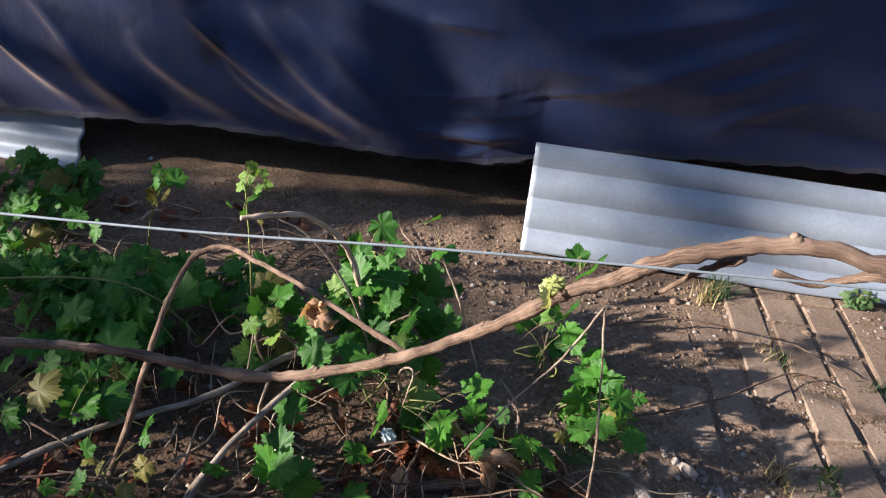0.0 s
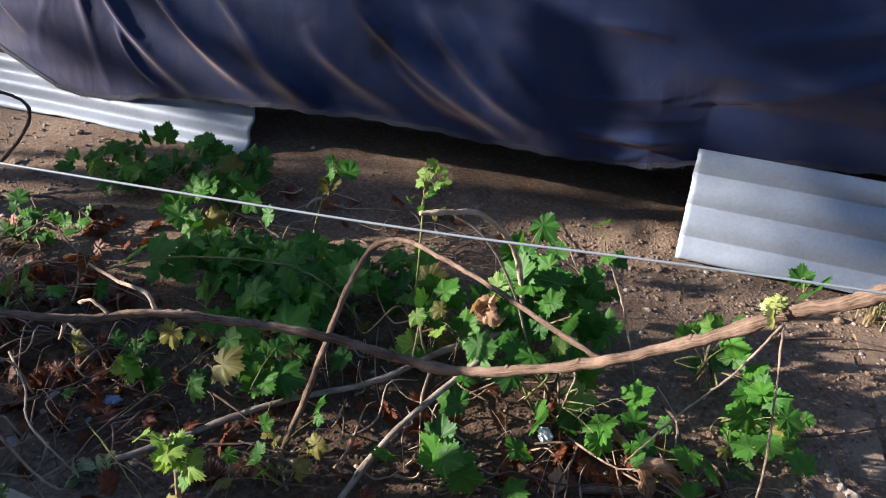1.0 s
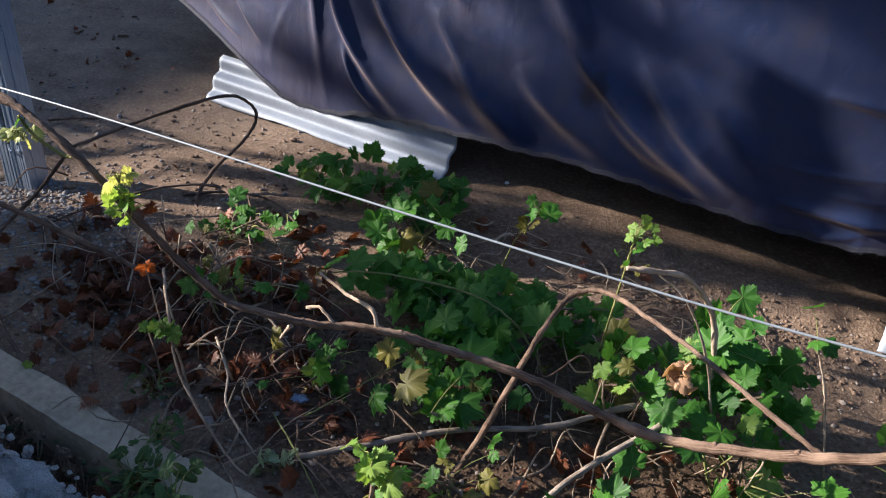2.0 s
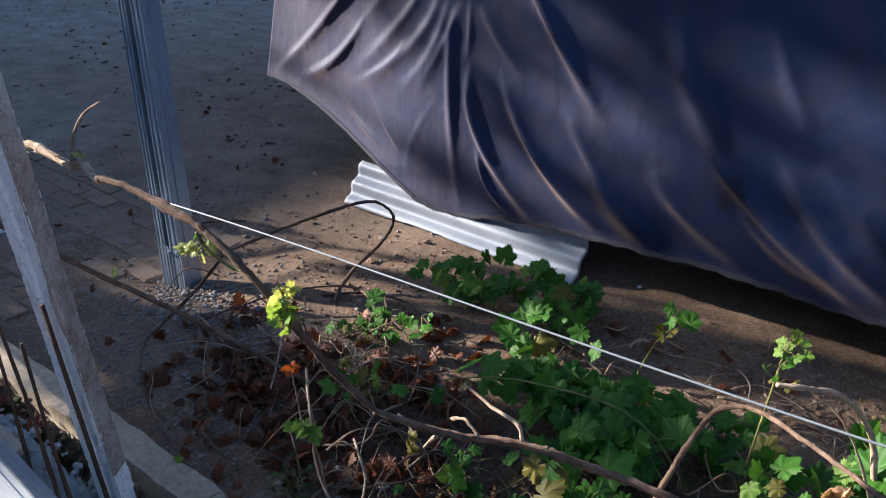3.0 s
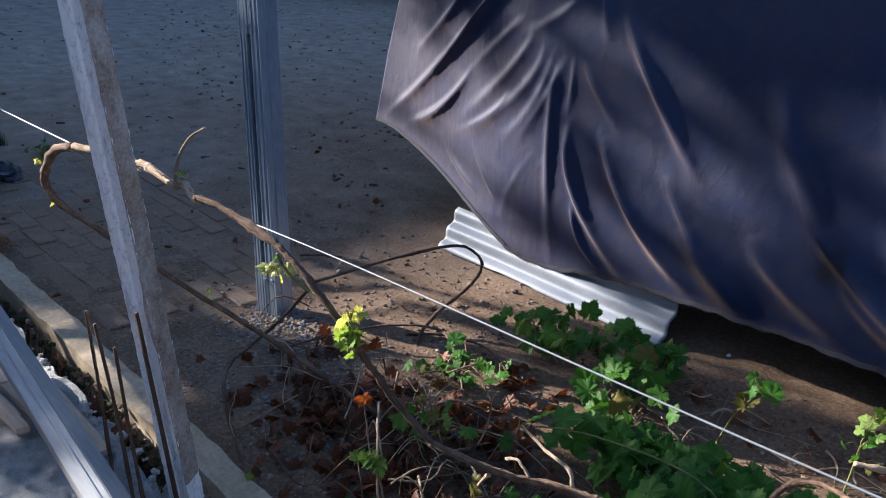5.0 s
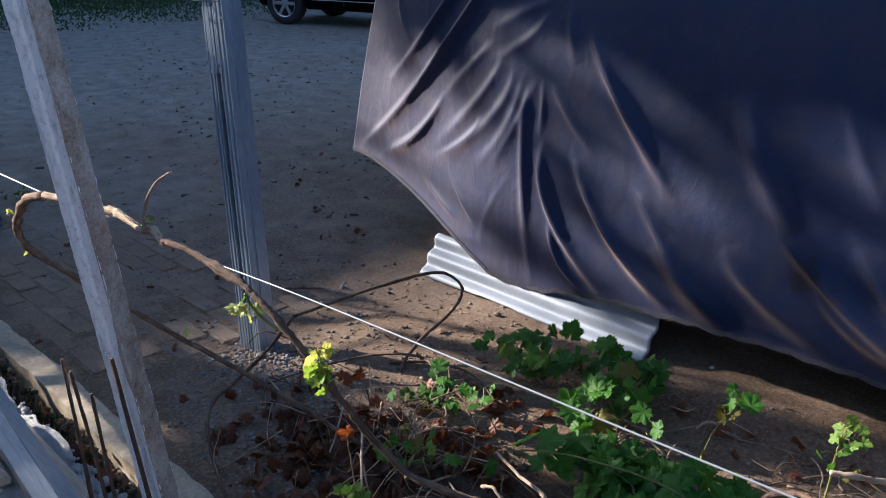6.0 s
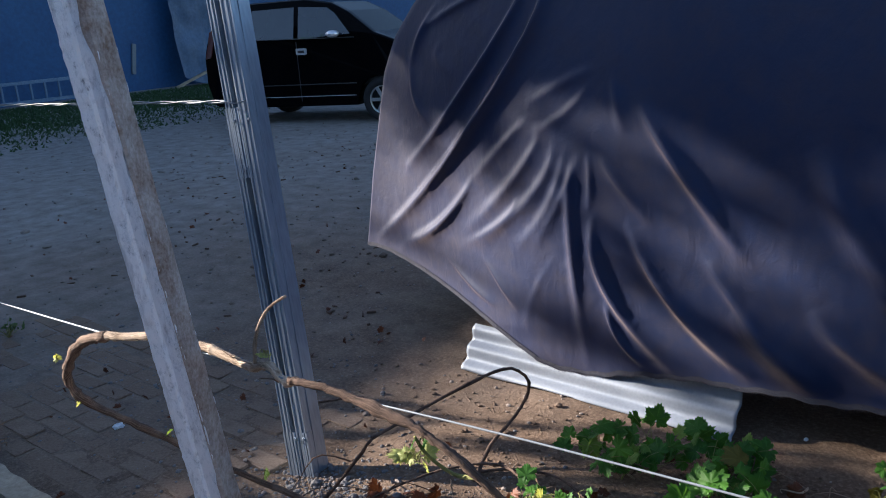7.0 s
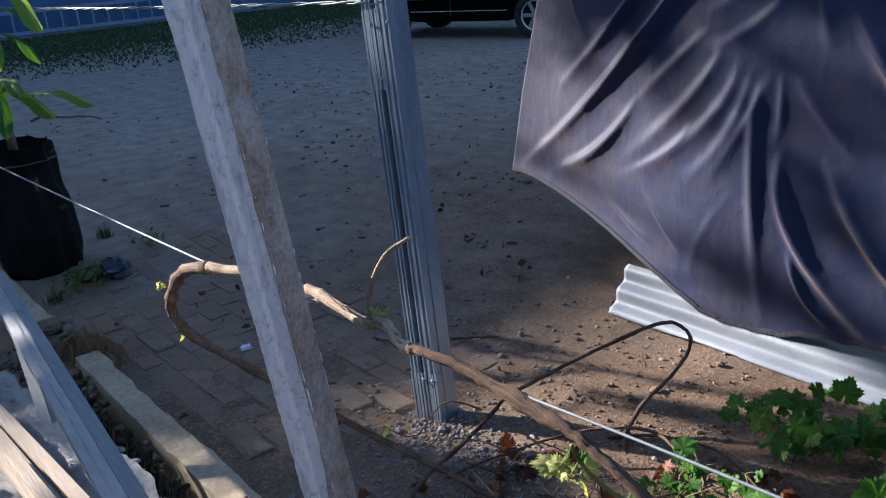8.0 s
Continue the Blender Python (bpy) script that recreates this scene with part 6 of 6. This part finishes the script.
# ---- parked car ----
def build_car():
    t = thing("parked_car", -10.15, 8.74, 0.0, "black compact people carrier parked on the gravel yard", "car", "", "", 21.0)
    M_PAINT, n, l, p = mat("black_car_paint", 0.2, 0.0, 0.05)
    p.inputs["Coat Weight"].default_value = 0.0
    p.inputs["Coat Roughness"].default_value = 0.04
    v = coords(n, l)
    l.new(ramp(n, l, noise_tex(n, l, v, 2.5, 5, 0.6), [(0.3, (0.0015, 0.0015, 0.002)), (0.7, (0.003, 0.003, 0.004))]), p.inputs["Base Color"])
    M_GLASS, n, l, p = mat("tinted_glass", 0.04, 0.0, 1.0)
    l.new(ramp(n, l, noise_tex(n, l, coords(n, l), 1.5), [(0.3, (0.02, 0.025, 0.03)), (0.7, (0.03, 0.035, 0.04))]), p.inputs["Base Color"])
    M_RUB = simple("tyre_rubber", (0.012, 0.012, 0.013), (0.025, 0.025, 0.027), 20.0, 0.85)
    M_ALLOY = simple("alloy", (0.55, 0.56, 0.58), (0.68, 0.69, 0.7), 12.0, 0.28, 0.9, 0.0)
    M_CHROME = simple("chrome", (0.8, 0.8, 0.82), (0.9, 0.9, 0.92), 12.0, 0.25, 0.6, 0.0)
    M_RED = simple("tail_lamp_plastic", (0.05, 0.006, 0.006), (0.08, 0.010, 0.008), 12.0, 0.3)
    M_TRIM = simple("grey_side_trim", (0.03, 0.03, 0.033), (0.05, 0.05, 0.055), 12.0, 0.4)
    # side outline, x forward
    side = [(-1.64, 0.42), (-1.67, 0.62), (-1.66, 1.0), (-1.60, 1.20), (-1.42, 1.56), (-1.30, 1.67), (-0.9, 1.73), (0.0, 1.74), (0.42, 1.67), (0.68, 1.54), (1.08, 1.24), (1.25, 1.18), (1.55, 1.06), (1.72, 0.92), (1.78, 0.70), (1.78, 0.40), (1.70, 0.26), (1.53, 0.24)]
    arch = [(1.15 + 0.36 * math.cos(a), 0.29 + 0.36 * math.sin(a)) for a in [radians(q) for q in range(0, 181, 20)]]
    low = [(0.75, 0.24), (-0.75, 0.24)]
    arch2 = [(-1.15 + 0.36 * math.cos(a), 0.29 + 0.36 * math.sin(a)) for a in [radians(q) for q in range(0, 181, 20)]]
    prof = side + arch + low + arch2 + [(-1.53, 0.26), (-1.61, 0.30)]
    bm = bmesh.new()
    rows = []
    for w in (-0.815, -0.78, -0.70, 0.70, 0.78, 0.815):
        inset = {0.815: 0.035, 0.78: 0.008, 0.70: 0.0}[abs(w)]
        row = []
        for x, z in prof:
            lean = 0.15 * max(0.0, z - 1.18) / 0.55
            cx, cz = (x * (1 - inset * 0.5), z - inset * 0.6 * (1 if z > 0.9 else -0.3))
            row.append(bm.verts.new((cx, math.copysign(abs(w) - lean - (0.03 if z < 0.5 else 0), w), cz)))
        rows.append(row)
    k = len(prof)
    for a, b in zip(rows, rows[1:]):
        for s in range(k):
            bm.faces.new((a[s], a[(s + 1) % k], b[(s + 1) % k], b[s]))
    bm.faces.new(rows[0])
    bm.faces.new(rows[-1][::-1])
    bmesh.ops.recalc_face_normals(bm, faces=bm.faces[:])
    part("body", bm, M_PAINT, t, "glossy black bodywork", False, True)

    def panel(name, pts, y, material, parent=t, thick=0.006, label=""):
        bm = bmesh.new()
        def yy(z, q):
            return -(0.815 - 0.15 * max(0.0, z - 1.18) / 0.55) - q
        lo = [bm.verts.new((x, yy(z, -0.01), z)) for x, z in pts]
        hi = [bm.verts.new((x, yy(z, thick), z)) for x, z in pts]
        c = len(pts)
        bm.faces.new(hi)
        for s in range(c):
            bm.faces.new((lo[s], lo[(s + 1) % c], hi[(s + 1) % c], hi[s]))
        bmesh.ops.recalc_face_normals(bm, faces=bm.faces[:])
        return part(name, bm, material, parent, label, False, True)

    panel("window", [(-0.07, 1.19), (0.74, 1.23), (0.50, 1.52), (0.38, 1.60), (-0.07, 1.63)], 0, M_GLASS, label="tinted front door window")
    panel("window", [(-0.90, 1.22), (-0.14, 1.19), (-0.14, 1.63), (-0.82, 1.62)], 0, M_GLASS, label="tinted rear door window")
    panel("window", [(-1.36, 1.25), (-0.98, 1.225), (-0.90, 1.61), (-1.16, 1.59), (-1.32, 1.47), (-1.41, 1.33)], 0, M_GLASS, label="tinted quarter window")
    for x in (-0.95, -0.105):
        panel("door_seam", [(x - 0.003, 0.32), (x + 0.003, 0.32), (x + 0.003, 1.16), (x - 0.003, 1.16)], 0, M_TRIM, thick=0.002)
    panel("belt_strip", [(-1.36, 1.215), (0.80, 1.175), (0.80, 1.185), (-1.36, 1.225)], 0, M_TRIM, thick=0.010)
    panel("side_moulding", [(-0.78, 0.55), (0.78, 0.55), (0.78, 0.562), (-0.78, 0.562)], 0, M_TRIM, thick=0.012)
    panel("sill_trim", [(-0.74, 0.385), (0.76, 0.385), (0.76, 0.393), (-0.74, 0.393)], 0, M_CHROME, thick=0.010)
    for x in (-0.89, -0.03):
        panel("door_handle", [(x - 0.08, 0.985), (x - 0.06, 0.975), (x + 0.06, 0.975), (x + 0.08, 0.985), (x + 0.08, 1.055), (x + 0.06, 1.065), (x - 0.06, 1.065), (x - 0.08, 1.055)], 0, M_CHROME, thick=0.018, label="chrome door handle")
        panel("handle_recess", [(x - 0.05, 1.0), (x + 0.05, 1.0), (x + 0.05, 1.035), (x - 0.05, 1.035)], 0, M_RUB, thick=0.020)
    panel("fuel_flap", [(-1.34, 0.97), (-1.24, 0.96), (-1.21, 1.06), (-1.30, 1.11), (-1.35, 1.08)], 0, M_CHROME, thick=0.006, label="chrome trimmed fuel flap")
    panel("arch_trim", [(-1.28, 0.84), (-1.20, 0.81), (-1.10, 0.81), (-1.06, 0.835), (-1.12, 0.865), (-1.22, 0.87)], 0, M_CHROME, thick=0.004)
    panel("tail_lamp", [(-1.62, 0.98), (-1.52, 1.0), (-1.44, 1.40), (-1.53, 1.36)], 0, M_RED, thick=0.012)
    panel("headlamp", [(1.32, 0.80), (1.70, 0.72), (1.68, 0.90), (1.34, 1.0)], 0, M_GLASS, thick=0.010)
    bm = bmesh.new()
    bmesh.ops.create_icosphere(bm, subdivisions=2, radius=1.0, matrix=Matrix.Translation((0.52, -0.90, 1.24)) @ Matrix.Diagonal((0.10, 0.10, 0.055, 1)))
    part("wing_mirror", bm, M_CHROME, t, "chrome wing mirror", True, True)
    for x in (-1.15, 1.15):
        for y in (-0.70, 0.70):
            bm = bmesh.new()
            prof2 = [(0.20, -0.09), (0.285, -0.095), (0.305, -0.07), (0.308, 0.07), (0.285, 0.095), (0.20, 0.09)]
            rr = [[bm.verts.new((x + r * math.cos(a), y + w, 0.308 + r * math.sin(a))) for r, w in prof2] for a in [6.2832 * q / 36 for q in range(36)]]
            for q in range(36):
                for s in range(6):
                    bm.faces.new((rr[q][s], rr[(q + 1) % 36][s], rr[(q + 1) % 36][(s + 1) % 6], rr[q][(s + 1) % 6]))
            w = part("wheel", bm, M_RUB, t, "black tyre on a silver alloy rim", True, True)
            bm = bmesh.new()
            sg = -1 if y < 0 else 1
            bmesh.ops.create_cone(bm, cap_ends=True, segments=32, radius1=0.205, radius2=0.205, depth=0.02, matrix=pose(x, y - sg * 0.01, 0.308, 90, 0, 0))
            part("wheel_disc", bm, M_RUB, w, "", False, True)
            bm = bmesh.new()
            for q in range(6):
                box(bm, 0.02, -0.012, -0.024, 0.20, 0.012, 0.024, Matrix.Translation((x, y + sg * 0.055, 0.308)) @ pose(0, 0, 0, 0, q * 60, 0), 0.004)
            bmesh.ops.create_cone(bm, cap_ends=True, segments=16, radius1=0.05, radius2=0.05, depth=0.05, matrix=pose(x, y + sg * 0.055, 0.308, 90, 0, 0))
            ring = [[bm.verts.new((x + r * math.cos(a), y + sg * q2, 0.308 + r * math.sin(a))) for r, q2 in ((0.185, 0.05), (0.185, 0.08), (0.205, 0.085), (0.21, 0.06))] for a in [6.2832 * q / 36 for q in range(36)]]
            for q in range(36):
                for s in range(3):
                    bm.faces.new((ring[q][s], ring[(q + 1) % 36][s], ring[(q + 1) % 36][s + 1], ring[q][s + 1]))
            part("rim", bm, M_ALLOY, w, "silver six spoke rim", False, True)
    return t


build_car()


# ---- unseen walls and trees, added to shade the yard and darken reflections ----
M_PLASTER = simple("grey_plaster", (0.13, 0.14, 0.15), (0.19, 0.19, 0.20), 1.0, 0.9, 0.0, 0.2, 0.005)
# added out of view so that the black car mirrors something dark
bm = bmesh.new()
box(bm, -20.2, -12.4, -0.2, -3.7, -12.0, 5.0)
M_SHADY = simple("dark_reflected_wall", (0.02, 0.025, 0.02), (0.05, 0.05, 0.04), 1.0, 0.9, 0.0, 0.2, 0.005)
solo("wall_south", bm, M_SHADY, "unseen plain dark wall added for the car to reflect", "wall", "", "structure")


# added walls out of view that cut the sky light from behind and right
bm = bmesh.new()
box(bm, -3.7, -2.9, -0.2, 9.0, -2.5, 2.4)
box(bm, 6.0, -2.5, -0.2, 6.4, 14.0, 2.4)
solo("wall_house", bm, M_PLASTER, "unseen plain grey wall added to hold back low sky light", "wall", "", "structure")


def unseen_shade_tree(x, y, top, clusters, seed):
    """An unseen tree added to block sun; its boughs carry several leafy masses: x, y, z, spread, height, leaves,
    looseness.
    """
    t = thing("unseen_shade_tree", x, y, 0.0, "unseen leafy tree added towards the sun to cast dappled shade", "tree")
    rnd = random.Random(seed)
    bm = bmesh.new()
    tube(bm, [(x, y, -0.2), (x + 0.1, y, top * 0.4), (x, y + 0.1, top)], 0.16, 0.08, 20, 10, 0.1, 0.01, seed)
    part("trunk", bm, M_CANE_DARK, t, "", True)
    vs, fs = [], []
    for cx, cy, cz, r, h, count, loose in clusters:
        c = Vector((cx, cy, cz))
        a = Vector((x, y, min(top, cz * 0.9)))
        bm = bmesh.new()
        tube(bm, [a, (a + c) / 2 + Vector((0, 0, 0.2)), c], 0.018, 0.008, 14, 6, 0.1, 0.01, seed)
        for _ in range(24):
            p0 = c + Vector((rnd.gauss(0, r * 0.5), rnd.gauss(0, r * 0.5), rnd.gauss(0, h * 0.5)))
            tube(bm, [c, (c + p0) / 2 + Vector((0, 0, 0.05)), p0], 0.008, 0.004, 6, 4, 0.1, 0.0, seed)
            for _ in range(count // 24):
                p = p0 + Vector((rnd.gauss(0, loose), rnd.gauss(0, loose), rnd.gauss(0, loose)))
                q = Euler((rnd.uniform(-1.2, 1.2), rnd.uniform(-1.2, 1.2), rnd.uniform(0, 6.28))).to_matrix()
                k = rnd.uniform(0.06, 0.12) * (0.5 if loose < 0.06 else 1)
                o = len(vs)
                for u, w in ((0, -1.2), (0.5, -0.2), (0.4, 0.6), (0, 1.3), (-0.4, 0.6), (-0.5, -0.2)):
                    vs.append(tuple(p + q @ Vector((u * k, w * k, 0.06 * k * u))))
                fs.append(tuple(range(o, o + 6)))
        part("bough", bm, M_CANE_DARK, t, "", True)
    me = bpy.data.meshes.new("crown")
    me.from_pydata(vs, [], fs)
    me.materials.append(M_LEAF)
    ob = new("crown", me)
    ob.parent = t
    ob.matrix_basis = place_of(t).inverted()
    tagged(ob, "", "", "", "stuff")


# each leafy mass is set on the sun ray of a patch to be shaded
unseen_shade_tree(-10.51, 0.72, 3.6, (
    (-9.61, -1.66, 4.9, 1.0, 0.8, 96, 0.3),
    (-10.95, -0.52, 4.66, 0.4, 0.3, 480, 0.14),
    (-10.15, -0.52, 4.66, 0.4, 0.3, 480, 0.14),
    (-9.35, -0.52, 4.52, 0.4, 0.3, 480, 0.14),
    (-8.55, -0.52, 4.48, 0.4, 0.3, 480, 0.14),
    (-7.75, -0.52, 4.75, 0.4, 0.3, 432, 0.14),
    (-6.95, -0.52, 4.14, 0.4, 0.3, 360, 0.14),
    (-8.53, -0.67, 2.98, 0.05, 0.25, 120, 0.07),
    (-8.56, -0.47, 3.36, 0.22, 0.4, 48, 0.1),
    (-8.65, -0.23, 2.84, 0.2, 0.06, 72, 0.05),
    (-7.31, -0.95, 2.58, 0.25, 0.22, 120, 0.1),
    (-8.50, -1.00, 4.08, 0.22, 0.12, 48, 0.08),
    (-8.50, -1.32, 4.42, 0.22, 0.14, 84, 0.08),
    (-8.60, -1.15, 3.78, 0.28, 0.12, 44, 0.08),
), 61)
unseen_shade_tree(-6.26, -2.22, 1.9, ((-7.35, -0.78, 2.0, 0.16, 0.10, 144, 0.08), (-6.2, -1.0, 1.87, 0.14, 0.08, 96, 0.07), (-7.04, -0.90, 2.08, 0.17, 0.11, 96, 0.09), (-7.08, -1.60, 2.40, 0.25, 0.18, 54, 0.1)), 63)


# ---- paving bricks ----
def brick_mesh(k, w=0.0525, h=0.113):
    bm = bmesh.new()
    box(bm, -w, -h, -0.045, w, h, 0.0, None, 0.006)
    rnd = random.Random(k)
    for v in bm.verts:
        v.co += Vector((rnd.gauss(0, 0.0015), rnd.gauss(0, 0.0015), rnd.gauss(0, 0.001)))
    return put_mesh("brick", bm, M_PAVER)


def paving():
    t = thing("pavement", 0.9, 1.6, 0.0, "worn brown brick paving half buried in soil", "pavement", "", "structure")
    meshes = [brick_mesh(k) for k in range(5)]
    narrow = [brick_mesh(10 + k, 0.041, 0.097) for k in range(5)]
    rnd = random.Random(17)
    made = 0
    for region, (x0, x1, y0, y1), turn in (("right", (0.064, 1.78, 1.15, 2.34), 0), ("left", (-5.0, -2.65, 0.90, 1.85), 90)):
        px, py = (0.121, 0.235) if turn == 0 else (0.203, 0.092)
        nx, ny = int((x1 - x0) / px), int((y1 - y0) / py)
        for i in range(nx):
            for j in range(ny):
                shift = (py / 2 if i % 2 else 0) if turn == 0 else 0
                sx = (px / 2 if j % 2 else 0) if turn else 0
                x, y = x0 + (i + 0.5) * px + sx, y0 + (j + 0.5) * py + shift
                if turn == 0:
                    x += 0.077 * (2.0 - y)
                z = ground_height(x, y) + (0.0035 if turn else 0.0045) + rnd.gauss(0, 0.002) - (0.018 if turn else 0.022) * max(0, noise.noise((x * 3.1, y * 3.1, 7))) - (0 if turn else 0.02 * max(0.0, min(1.0, (0.55 - x) / 0.4)))
                ob = new("brick", (narrow if turn else meshes)[made % 5])
                ob.parent = t
                ob.matrix_basis = place_of(t).inverted() @ pose(x + rnd.gauss(0, 0.002), y + rnd.gauss(0, 0.002), z, rnd.gauss(0, 0.7), rnd.gauss(0, 0.7), turn + (0 if turn else 4.4) + rnd.gauss(0, 1.0) + (180 if made % 3 else 0))
                made += 1


paving()
